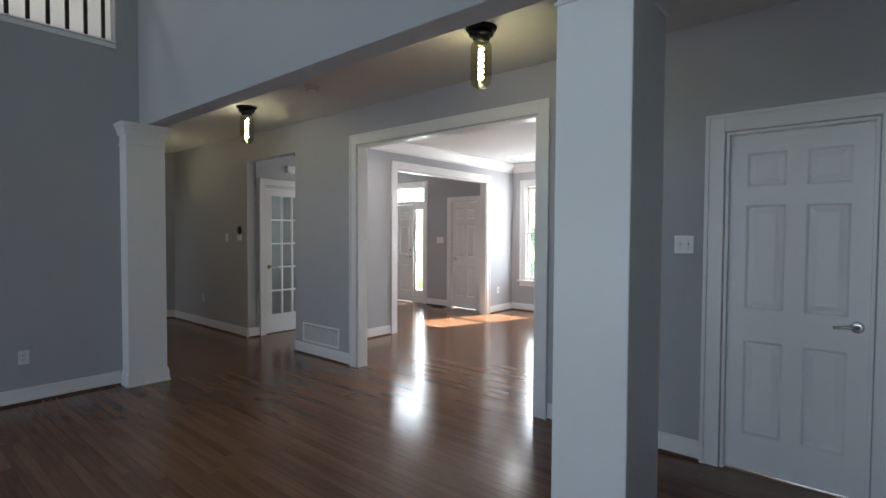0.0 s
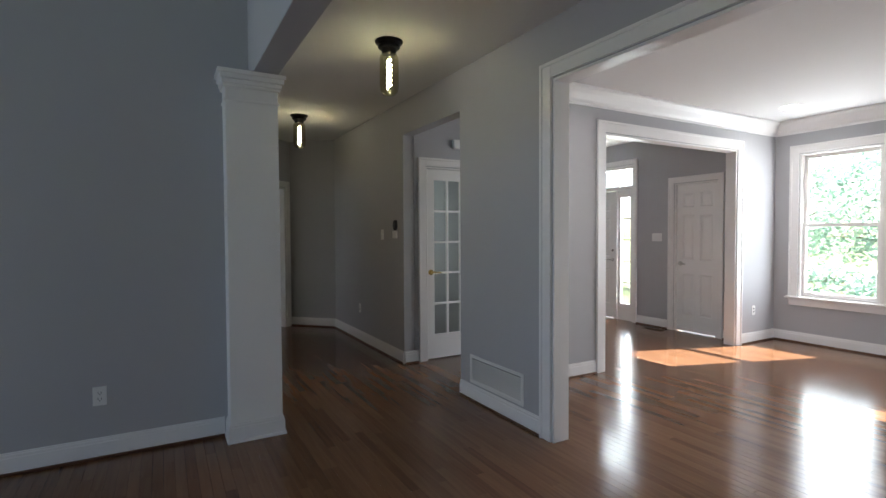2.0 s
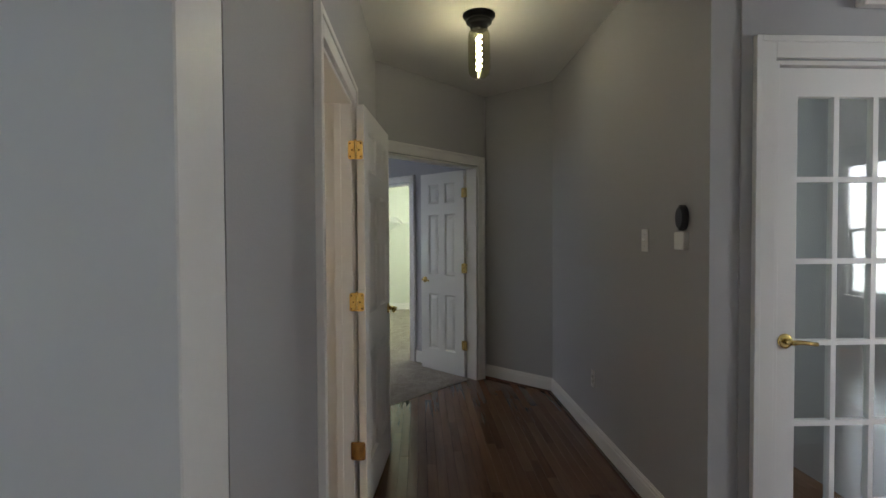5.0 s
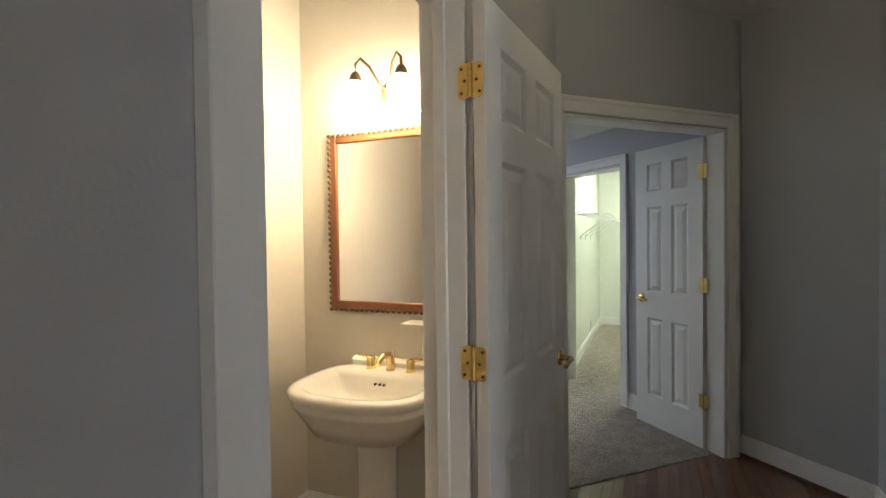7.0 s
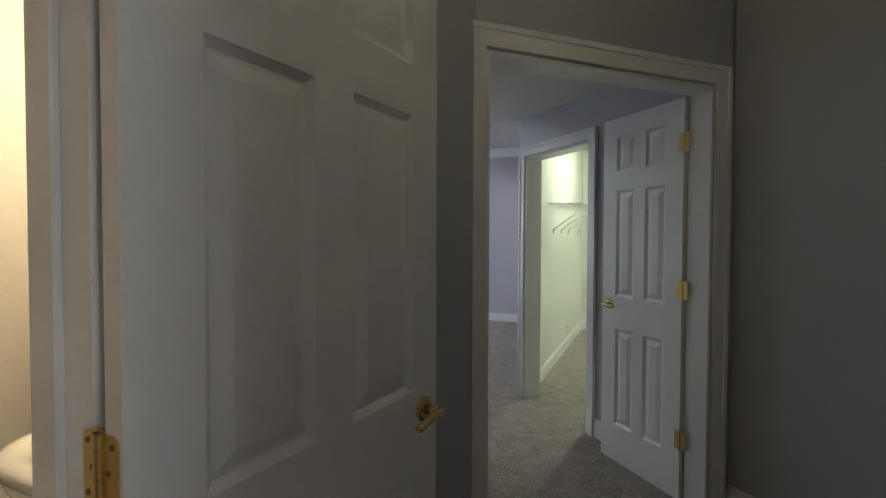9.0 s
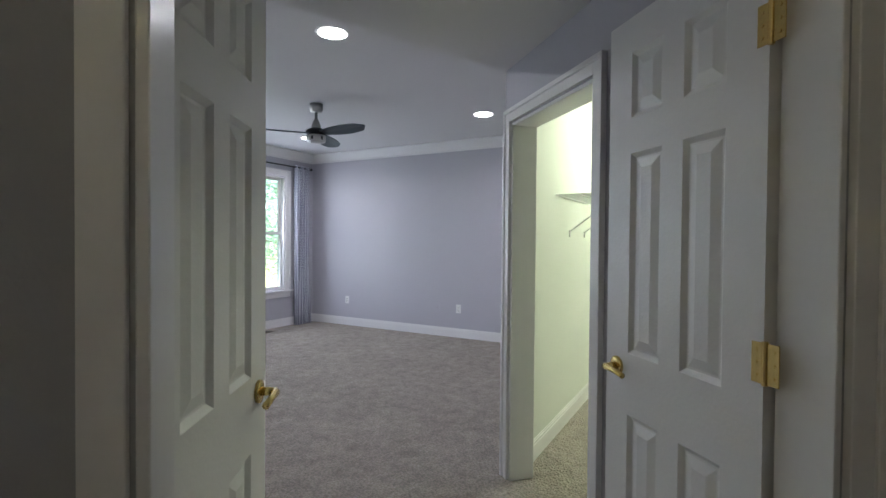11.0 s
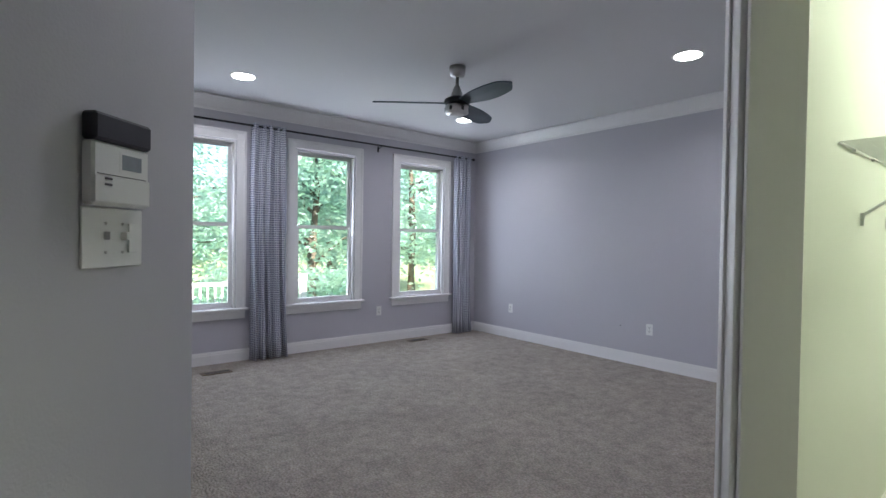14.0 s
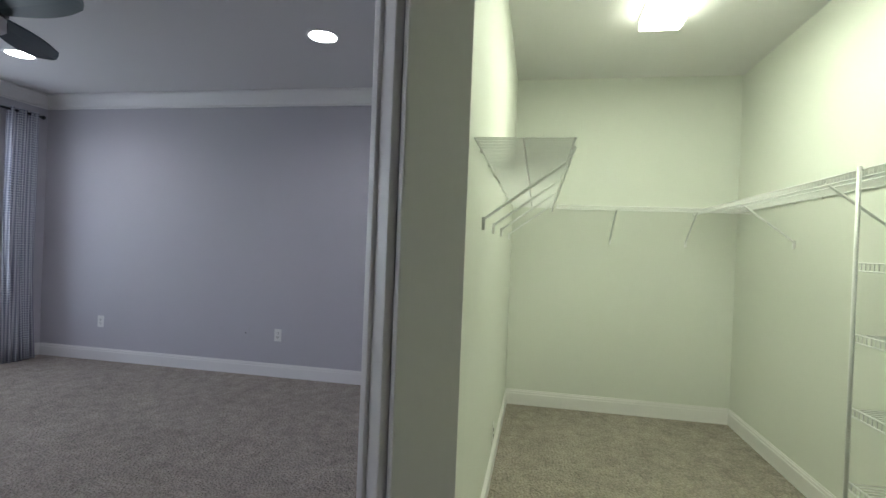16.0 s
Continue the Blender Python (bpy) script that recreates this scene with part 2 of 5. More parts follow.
def curtain_material():
    m = material("checked_curtain", (0.5, 0.5, 0.5), 0.9, bump=0, gloss=0.1)
    nt = m.node_tree
    b = nt.nodes["Principled BSDF"]
    uv = nt.nodes.new("ShaderNodeUVMap")
    sep = nt.nodes.new("ShaderNodeSeparateXYZ")
    nt.links.new(uv.outputs[0], sep.inputs[0])
    vals = []
    for k in (0, 1):
        mu = nt.nodes.new("ShaderNodeMath")
        mu.operation = "MULTIPLY"
        mu.inputs[1].default_value = 1 / 0.024
        nt.links.new(sep.outputs[k], mu.inputs[0])
        f = nt.nodes.new("ShaderNodeMath")
        f.operation = "FRACT"
        nt.links.new(mu.outputs[0], f.inputs[0])
        g = nt.nodes.new("ShaderNodeMath")
        g.operation = "GREATER_THAN"
        g.inputs[1].default_value = 0.42
        nt.links.new(f.outputs[0], g.inputs[0])
        vals.append(g)
    mul = nt.nodes.new("ShaderNodeMath")
    mul.operation = "MULTIPLY"
    nt.links.new(vals[0].outputs[0], mul.inputs[0])
    nt.links.new(vals[1].outputs[0], mul.inputs[1])
    mix = nt.nodes.new("ShaderNodeMix")
    mix.data_type = "RGBA"
    mix.inputs[6].default_value = (0.60, 0.61, 0.66, 1)
    mix.inputs[7].default_value = (0.11, 0.13, 0.20, 1)
    nt.links.new(mul.outputs[0], mix.inputs[0])
    nt.links.new(mix.outputs[2], b.inputs["Base Color"])
    return m


CURTAIN = curtain_material()


# ---------------- builders ----------------
def line(p0, p1):
    """A frame on a wall's face: x along it from p0 to p1, y into the wall, z up."""
    d = Vector((p1[0] - p0[0], p1[1] - p0[1], 0))
    a = math.degrees(math.atan2(d.y, d.x))
    return pose(p0[0], p0[1], 0, 0, 0, a), d.length


def add_box(bm, b):
    x0, x1, y0, y1, z0, z1 = b
    vs = [bm.verts.new(p) for p in ((x0, y0, z0), (x1, y0, z0), (x1, y1, z0), (x0, y1, z0), (x0, y0, z1), (x1, y0, z1), (x1, y1, z1), (x0, y1, z1))]
    for f in ((0, 3, 2, 1), (4, 5, 6, 7), (0, 1, 5, 4), (1, 2, 6, 5), (2, 3, 7, 6), (3, 0, 4, 7)):
        bm.faces.new([vs[i] for i in f])


def finish(name, bm, mat, m=None, parent=None, smooth=False):
    me = bpy.data.meshes.new(name)
    bmesh.ops.recalc_face_normals(bm, faces=bm.faces)
    if smooth:
        for f in bm.faces:
            f.smooth = True
    bm.to_mesh(me)
    bm.free()
    if mat:
        me.materials.append(mat)
    ob = new(name, me)
    if m is not None:
        ob.matrix_basis = m
    if parent is not None:
        ob.parent = parent
    return ob


def boxes(name, bs, mat, m=None, parent=None, bevel=0.0):
    bm = bmesh.new()
    for b in bs:
        add_box(bm, b)
    if bevel:
        bmesh.ops.bevel(bm, geom=bm.edges[:], offset=bevel, segments=1, affect="EDGES")
    return finish(name, bm, mat, m, parent)


def lathe(name, prof, mat, m=None, parent=None, seg=24, cap=True):
    """A body of revolution about z from (radius, height) pairs."""
    bm = bmesh.new()
    rings = []
    for r, z in prof:
        rings.append([bm.verts.new((r * math.cos(2 * math.pi * i / seg), r * math.sin(2 * math.pi * i / seg), z)) for i in range(seg)])
    for a, b in zip(rings, rings[1:]):
        for i in range(seg):
            bm.faces.new((a[i], a[(i + 1) % seg], b[(i + 1) % seg], b[i]))
    if cap:
        bm.faces.new(rings[0])
        bm.faces.new(rings[-1])
    ob = finish(name, bm, mat, m, parent, smooth=True)
    return ob


def tube_into(bm, pts, r, seg=8):
    pts = [Vector(p) for p in pts]
    rings = []
    for i, p in enumerate(pts):
        d = (pts[min(i + 1, len(pts) - 1)] - pts[max(i - 1, 0)]).normalized()
        q = d.to_track_quat("Z", "Y")
        rr = r[i] if isinstance(r, (list, tuple)) else r
        rings.append([bm.verts.new(p + q @ Vector((rr * math.cos(2 * math.pi * k / seg), rr * math.sin(2 * math.pi * k / seg), 0))) for k in range(seg)])
    for a, b in zip(rings, rings[1:]):
        for k in range(seg):
            bm.faces.new((a[k], a[(k + 1) % seg], b[(k + 1) % seg], b[k]))
    bm.faces.new(rings[0])
    bm.faces.new(rings[-1])


def tube(name, pts, r, mat, m=None, parent=None, seg=8):
    bm = bmesh.new()
    tube_into(bm, pts, r, seg)
    return finish(name, bm, mat, m, parent, smooth=True)


def structure(ob, label, category):
    return tagged(ob, label, category, kind="structure")


def wall(name, p0, p1, z1, holes=(), mat=None, t=0.12, z0=0.0, label="plain painted interior wall with a smooth finish"):
    """Face on the line p0-p1, thickness to its left; holes: (s0, s1, bottom, top)."""
    m, n = line(p0, p1)
    bs, s = [], 0.0
    for a, b, lo, hi in sorted(holes):
        if a > s:
            bs.append((s, a, 0, t, z0, z1))
        if lo > z0:
            bs.append((a, b, 0, t, z0, lo))
        if hi < z1:
            bs.append((a, b, 0, t, hi, z1))
        s = b
    if s < n:
        bs.append((s, n, 0, t, z0, z1))
    return structure(boxes(name, bs, mat or WALL, m), label, "wall")


def baseboard(p0, p1, gaps=(), h=0.13):
    m, n = line(p0, p1)
    bs, s, shoe = [], 0.0, []
    for a, b in list(sorted(gaps)) + [(n, n)]:
        if a - s > 0.01:
            bs += [(s, a, -0.014, 0, 0.02, h - 0.03), (s, a, -0.010, 0, h - 0.03, h - 0.012), (s, a, -0.006, 0, h - 0.012, h), (s, a, -0.014, 0, 0, 0.02)]
            shoe.append((s, a, -0.026, -0.0145, 0, 0.019))
        s = b
    ob = structure(boxes("baseboard", bs, TRIM, m, bevel=0.0015), "white painted moulded baseboard along the wall", "baseboard")
    if p0[0] > -9 and p0[0] not in (-7.8, -7.6):
        for k in shoe:
            tagged(boxes("shoe_moulding", [k], SHOE, None, ob, bevel=0.004), "brown stained wood shoe moulding")
    return ob


def casing(p0, p1, s0, s1, top, w=0.09, t=0.12, back=True, sill=None, lining=True):
    """White moulded casing round an opening, with its jamb lining."""
    m, n = line(p0, p1)
    lo = sill or 0.0
    bs = []
    sides = [(-0.018, -0.026, 0.0)]
    if back:
        sides.append((t + 0.018, t + 0.026, t))
    for f, g, o in sides:
        a, b = sorted((f, o))
        c, d = sorted((g, o))
        r = 0.008
        bs += [(s0 - w, s0 - r, a, b, lo, top + w), (s1 + r, s1 + w, a, b, lo, top + w), (s0 - r, s1 + r, a, b, top + r, top + w)]
        bs += [(s0 - w - 0.004, s0 - w + 0.02, c, d, lo, top + w + 0.004), (s1 + w - 0.02, s1 + w + 0.004, c, d, lo, top + w + 0.004),
               (s0 - w + 0.02, s1 + w - 0.02, c, d, top + w - 0.02, top + w + 0.004)]
    if lining:
        e = 0.004
        bs += [(s0 - 0.001, s0 + 0.016, -e, t + e, lo, top), (s1 - 0.016, s1 + 0.001, -e, t + e, lo, top), (s0 + 0.016, s1 - 0.016, -e, t + e, top - 0.016, top + 0.001)]
    return structure(boxes("trim", bs, TRIM, m, bevel=0.002), "white painted moulded casing around an opening", "door casing")


def lever_handle(parent, u, w, side, mat, toward=-1, y=0.0):
    """Rose and lever on one face of a door."""
    bm = bmesh.new()
    tube_into(bm, [(u, y, w), (u, y + side * 0.008, w), (u, y + side * 0.010, w)], [0.030, 0.030, 0.022], 20)
    tube_into(bm, [(u, y + side * 0.008, w), (u, y + side * 0.045, w)], [0.012, 0.010], 12)
    pts = [(u, y + side * 0.045, w), (u + toward * 0.02, y + side * 0.052, w + 0.003), (u + toward * 0.06, y + side * 0.052, w), (u + toward * 0.10, y + side * 0.05, w - 0.006)]
    tube_into(bm, pts, [0.011, 0.010, 0.008, 0.009], 10)
    return tagged(finish("handle", bm, mat, None, parent, smooth=True), "polished metal lever handle")


def hinge_part(parent, u, y, w, mat, both=True):
    bm = bmesh.new()
    add_box(bm, (u - 0.034, u - 0.004, y - 0.0015, y + 0.0015, w - 0.045, w + 0.045))
    if both:
        add_box(bm, (u + 0.004, u + 0.034, y - 0.0015, y + 0.0015, w - 0.045, w + 0.045))
    tube_into(bm, [(u, y, w - 0.048), (u, y, w + 0.048)], 0.007, 10)
    for k in (-0.028, 0, 0.028):
        for q in (-0.022, 0.022):
            tube_into(bm, [(u + q, y - 0.003, w + k), (u + q, y + 0.003, w + k)], 0.004, 6)
    return tagged(finish("hinge", bm, mat, None, parent), "brass butt hinge")


def flat_hinge(parent, y, w, mat):
    """Opened-out butt hinge: one leaf on the door's edge, one on the jamb, rounded corners, six screws."""
    bm = bmesh.new()
    c = 0.009
    for s in (-1, 1):
        a, b = y + 0.007 + s * 0.004, y + 0.007 + s * 0.036
        q = [(a, -0.045), (b - s * c, -0.045), (b - s * c * 0.3, -0.045 + c * 0.3), (b, -0.045 + c), (b, 0.045 - c), (b - s * c * 0.3, 0.045 - c * 0.3), (b - s * c, 0.045), (a, 0.045)]
        f0 = [bm.verts.new((-0.0035, u, w + v)) for u, v in q]
        f1 = [bm.verts.new((-0.0005, u, w + v)) for u, v in q]
        bm.faces.new(f0)
        bm.faces.new(f1)
        for i in range(8):
            bm.faces.new((f0[i], f0[(i + 1) % 8], f1[(i + 1) % 8], f1[i]))
    for k in range(5):
        z = w - 0.045 + k * 0.018
        tube_into(bm, [(-0.005, y + 0.007, z + 0.0006), (-0.005, y + 0.007, z + 0.0174)], 0.0062, 12)
    tube_into(bm, [(-0.005, y + 0.007, w + 0.045), (-0.005, y + 0.007, w + 0.049), (-0.005, y + 0.007, w + 0.052)], [0.005, 0.007, 0.003], 10)
    ob = tagged(finish("hinge", bm, mat, None, parent), "polished brass butt hinge with rounded corners")
    bm = bmesh.new()
    for s in (-1, 1):
        for u, v in ((0.026, -0.032), (0.017, 0.0), (0.026, 0.032)):
            tube_into(bm, [(-0.0035, y + 0.007 + s * u, w + v), (-0.0043, y + 0.007 + s * u, w + v)], 0.0042, 10)
    tagged(finish("screw", bm, BEAD, None, parent), "screw heads of the hinge", kind="stuff")
    return ob


def six_panel_door(W, H, m, label, metal, lever_side=(1, -1), hinges=None, group="", knob_u=None, hinge_y=0.0, stile=None):
    """Leaf with its hinge edge at x 0, thickness 0 to 0.035."""
    T = 0.035
    st, mid = stile or 0.105 * W / 0.72, 0.10 * W / 0.72
    rows = ((0.23, 0.80), (0.99, 1.61), (1.72, 1.92))
    rows = [(a * H / 2.03, b * H / 2.03) for a, b in rows]
    bs = [(0, st, 0, T, 0.012, H), (W - st, W, 0, T, 0.012, H), (W / 2 - mid / 2, W / 2 + mid / 2, 0, T, 0.012, H)]
    zs = [0.012] + [z for r in rows for z in r] + [H]
    for a, b in ((st, W / 2 - mid / 2), (W / 2 + mid / 2, W - st)):
        for k in range(0, len(zs), 2):
            bs.append((a, b, 0, T, zs[k], zs[k + 1]))
    door = boxes("door", bs, DOORPAINT, m, bevel=0.0)
    tagged(door, label, "door", group)
    for a, b in ((st, W / 2 - mid / 2), (W / 2 + mid / 2, W - st)):
        for lo, hi in rows:
            # sticking round the field, then the raised field
            fr = bmesh.new()
            for y, s in ((0, 1), (T, -1)):
                o = [fr.verts.new(p) for p in ((a, y, lo), (b, y, lo), (b, y, hi), (a, y, hi))]
                e = 0.014
                q = [fr.verts.new(p) for p in ((a + e, y + s * 0.011, lo + e), (b - e, y + s * 0.011, lo + e), (b - e, y + s * 0.011, hi - e), (a + e, y + s * 0.011, hi - e))]
                e2 = 0.02
                q2 = [fr.verts.new(p) for p in ((a + e2, y + s * 0.011, lo + e2), (b - e2, y + s * 0.011, lo + e2), (b - e2, y + s * 0.011, hi - e2), (a + e2, y + s * 0.011, hi - e2))]
                e3 = 0.048
                q3 = [fr.verts.new(p) for p in ((a + e3, y + s * 0.003, lo + e3), (b - e3, y + s * 0.003, lo + e3), (b - e3, y + s * 0.003, hi - e3), (a + e3, y + s * 0.003, hi - e3))]
                for x, z in ((o, q), (q, q2), (q2, q3)):
                    for i in range(4):
                        fr.faces.new((x[i], x[(i + 1) % 4], z[(i + 1) % 4], z[i]))
                fr.faces.new(q3)
            finish("panel", fr, DOORPAINT, None, door)
    for s in lever_side:
        lever_handle(door, knob_u or W - 0.062, 0.94, s, metal, -1, T if s > 0 else 0.0)
    for w in hinges or ():
        hinge_part(door, -0.004, hinge_y, w, BRASS)
    return door


def plate(name, p0, p1, s, z, w, h, label, slots, mat=None, category="electrical outlet", toggles=0):
    """A small wall plate; slots are raised or dark marks on it."""
    m, n = line(p0, p1)
    ob = boxes(name, [(s - w / 2, s + w / 2, -0.006, -0.0005, z - h / 2, z + h / 2)], mat or PLASTIC, m, bevel=0.0018)
    tagged(ob, label, category)
    for du, dz, sw, sh in slots:
        boxes("slot", [(s + du - sw / 2, s + du + sw / 2, -0.0085, -0.0062, z + dz - sh / 2, z + dz + sh / 2)], SLOT, None, ob)
    if toggles:
        bm = bmesh.new()
        for k in range(toggles):
            for q in (-0.03, 0.03):
                u = s + (k - (toggles - 1) / 2) * 0.046
                tube_into(bm, [(u, -0.0062, z + q), (u, -0.0072, z + q)], 0.0032, 8)
        tagged(finish("screw", bm, NICKEL, None, ob), "plate screws", kind="stuff")
    for k in range(toggles):
        u = s + (k - (toggles - 1) / 2) * 0.046
        boxes("toggle", [(u - 0.005, u + 0.005, -0.020, -0.0062, z - 0.004, z + 0.013)], PLASTIC, None, ob, bevel=0.001)
    return ob


OUTLET = ((-0.008, 0.022, 0.003, 0.011), (0.008, 0.022, 0.003, 0.011), (0, 0.011, 0.005, 0.005), (-0.008, -0.016, 0.003, 0.011), (0.008, -0.016, 0.003, 0.011), (0, -0.028, 0.005, 0.005))


def outlet(p0, p1, s, z, w=0.072):
    return plate("outlet", p0, p1, s, z, w, 0.116, "white duplex electrical outlet plate on the wall", OUTLET)


def double_hung(name, p0, p1, s0, s1, lo, hi, t, mat_frame=None):
    """Window unit in a wall's opening: casing, stool, apron, two sashes, panes."""
    m, n = line(p0, p1)
    root = new(name)
    root.matrix_basis = m
    structure(root, "white painted double-hung window with clear glass panes", "window")
    w = 0.10
    bs = [(s0 - w, s0 - 0.006, -0.018, 0, lo, hi + w), (s1 + 0.006, s1 + w, -0.018, 0, lo, hi + w), (s0 - 0.006, s1 + 0.006, -0.018, 0, hi + 0.006, hi + w)]
    bs += [(s0 - w - 0.004, s0 - w + 0.022, -0.027, 0, lo, hi + w + 0.004), (s1 + w - 0.022, s1 + w + 0.004, -0.027, 0, lo, hi + w + 0.004), (s0 - w + 0.022, s1 + w - 0.022, -0.027, 0, hi + w - 0.022, hi + w + 0.004)]
    boxes("frame", bs, TRIM, None, root, bevel=0.002)
    boxes("lining", [(s0, s0 + 0.02, -0.004, t, lo, hi), (s1 - 0.02, s1, -0.004, t, lo, hi), (s0 + 0.02, s1 - 0.02, -0.004, t, hi - 0.02, hi), (s0 + 0.02, s1 - 0.02, 0.03, t, lo, lo + 0.02)], TRIM, None, root)
    boxes("sill", [(s0 - w - 0.03, s1 + w + 0.03, -0.055, 0.028, lo - 0.022, lo - 0.001), (s0 - w, s1 + w, -0.018, 0, lo - 0.11, lo - 0.0225), (s0 - w, s1 + w, -0.026, 0, lo - 0.045, lo - 0.0225)], TRIM, None, root, bevel=0.003)
    mid = (lo + hi) / 2
    r = 0.038
    for a, b, y in ((lo + 0.02, mid + 0.02, 0.035), (mid - 0.018, hi - 0.02, 0.072)):
        x0, x1 = s0 + 0.02, s1 - 0.02
        boxes("sash", [(x0, x0 + r, y, y + 0.032, a, b), (x1 - r, x1, y, y + 0.032, a, b), (x0 + r, x1 - r, y, y + 0.032, a, a + r), (x0 + r, x1 - r, y, y + 0.032, b - r, b)], TRIM, None, root, bevel=0.002)
        g = boxes("pane", [(x0 + r, x1 - r, y + 0.014, y + 0.018, a + r, b - r)], GLASS, None, root)
        g.visible_shadow = False
    return root


def crown(p0, p1, z, h=0.11):
    m, n = line(p0, p1)
    bm = bmesh.new()
    prof = [(0, -h), (-0.010, -h), (-0.012, -h * 0.86), (-0.03, -h * 0.72), (-0.055, -h * 0.42), (-0.078, -h * 0.22), (-0.09, -h * 0.16), (-0.092, -0.004), (0, -0.004)]
    ra = [bm.verts.new((0, y, z + q)) for y, q in prof]
    rb = [bm.verts.new((n, y, z + q)) for y, q in prof]
    k = len(prof)
    for i in range(k):
        bm.faces.new((ra[i], ra[(i + 1) % k], rb[(i + 1) % k], rb[i]))
    bm.faces.new(ra)
    bm.faces.new(rb)
    return structure(finish("trim", bm, TRIM, m), "white painted crown moulding under the ceiling", "crown moulding")


def slab(name, pts, z0, z1, mat, label, category):
    bm = bmesh.new()
    lo = [bm.verts.new((x, y, z0)) for x, y in pts]
    hi = [bm.verts.new((x, y, z1)) for x, y in pts]
    k = len(pts)
    bm.faces.new(lo)
    bm.faces.new(hi)
    for i in range(k):
        bm.faces.new((lo[i], lo[(i + 1) % k], hi[(i + 1) % k], hi[i]))
    return structure(finish(name, bm, mat), label, category)


# ---------------- large structure ----------------
CH = 2.74            # hall ceiling
HY = 3.68            # hall wall face
# great room, two storeys
LX = -4.88
wall("wall_west", (LX, -4.6), (LX, 2.02), 5.6, [(0.4, 6.43, 3.17, 4.9)], label="tall pale grey painted wall of the two-storey room")
# the windows at x 1.95 are made up, to go with the added lamps
wall("wall_south_low", (3.2, -4.6), (LX, -4.6), 2.75, [(3.2 - _x - 0.6, 3.2 - _x + 0.6, 0.4, 2.4) for _x in (-3.6, -1.75, 0.1, 1.95)])
wall("wall_south_high", (3.2, -4.6), (LX, -4.6), 5.6, [(3.2 - _x - 0.6, 3.2 - _x + 0.6, 3.1, 4.8) for _x in (-3.6, -1.75, 0.1, 1.95)], z0=2.75)
for _x in (-3.6, -1.75, 0.1, 1.95):
    double_hung("window_1", (3.2, -4.6), (LX, -4.6), 3.2 - _x - 0.6, 3.2 - _x + 0.6, 0.4, 2.4, 0.12)
    double_hung("window_2", (3.2, -4.6), (LX, -4.6), 3.2 - _x - 0.6, 3.2 - _x + 0.6, 3.1, 4.8, 0.12)
wall("wall_east", (3.2, 3.8), (3.2, -4.6), 5.6)
structure(boxes("ceiling", [(LX - 0.12, 3.32, -4.72, 2.18, 5.6, 5.7)], CEIL), "white painted high flat ceiling", "ceiling")
# header over the opening between the great room and the hall
structure(boxes("wall_header", [(LX - 0.12, 3.2, 2.02, 2.18, 2.43, 5.6)], WALL, bevel=0.004), "pale grey painted header wall over the wide opening", "wall")


def pilaster(x0, x1, y0, y1, label):
    ob = new("pilaster")
    ob.matrix_basis = pose(0, 0, 0)
    structure(ob, label, "pilaster")
    H = 2.43
    boxes("shaft", [(x0, x1, y0, y1, 0, H)], TRIM, None, ob, bevel=0.003)

    def ring(e, a, b):
        return (x0 - e, x1 + e, y0 - e, y1 + e, a, b)
    boxes("plinth", [ring(0.014, 0.02, 0.10), ring(0.010, 0.10, 0.118), ring(0.005, 0.118, 0.13), ring(0.022, 0, 0.02)], TRIM, None, ob, bevel=0.002)
    boxes("capital", [ring(0.008, H - 0.20, H - 0.185), ring(0.014, H - 0.11, H - 0.09), ring(0.022, H - 0.09, H - 0.06), ring(0.034, H - 0.06, H - 0.03), ring(0.046, H - 0.03, H - 0.002)], TRIM, None, ob, bevel=0.003)
    return ob


pilaster(LX + 0.002, -4.71, 1.85, 2.18, "white painted square pilaster with moulded capital against the wall")
pilaster(-0.42, -0.15, 1.86, 2.19, "white painted square column with moulded base and capital")
# hall
wall("wall_hall_north", (-8.40, HY), (3.2, HY), CH, [(-5.96 + 8.40, -4.82 + 8.40, 0, 2.395), (-3.67 + 8.40, -1.53 + 8.40, 0, 2.352), (-0.23 + 8.40, 0.47 + 8.40, 0, 2.05)])
wall("wall_hall_south", (-4.882, 2.18), (-7.90, 2.18), CH, [(5.71 - 4.882, 6.485 - 4.882, 0, 2.05)])
structure(boxes("ceiling_hall", [(-8.9, 3.2, 2.18, HY + 0.12, CH, CH + 0.08)], CEIL), "white painted flat hall ceiling", "ceiling")
baseboard((-8.34, HY), (3.2, HY), [(-5.96 + 8.34, -4.82 + 8.34), (-3.67 + 8.34 - 0.115, -1.53 + 8.34 + 0.115), (-0.23 + 8.34 - 0.115, 0.47 + 8.34 + 0.115)])
baseboard((LX, -4.6), (LX, 1.83))
baseboard((-4.80, 2.18), (-7.84, 2.18), [(5.71 - 4.80 - 0.095, 6.485 - 4.80 + 0.095)])
casing((-8.40, HY), (3.2, HY), -3.67 + 8.40, -1.53 + 8.40, 2.352, 0.105)
casing((-8.40, HY), (3.2, HY), -0.23 + 8.40, 0.47 + 8.40, 2.05, 0.11)
casing((-4.882, 2.18), (-7.90, 2.18), 5.71 - 4.882, 6.485 - 4.882, 2.05, 0.085)
# door stops inside the powder room jambs
for _a, _b, _z in ((5.727, 5.739, 2.034), (6.457, 6.469, 2.034)):
    structure(boxes("trim", [(_a - 4.882, _b - 4.882, 0.048, 0.083, 0, _z)], TRIM, line((-4.882, 2.18), (-7.90, 2.18))[0], bevel=0.003), "white painted door stop on the jamb", "door stop")
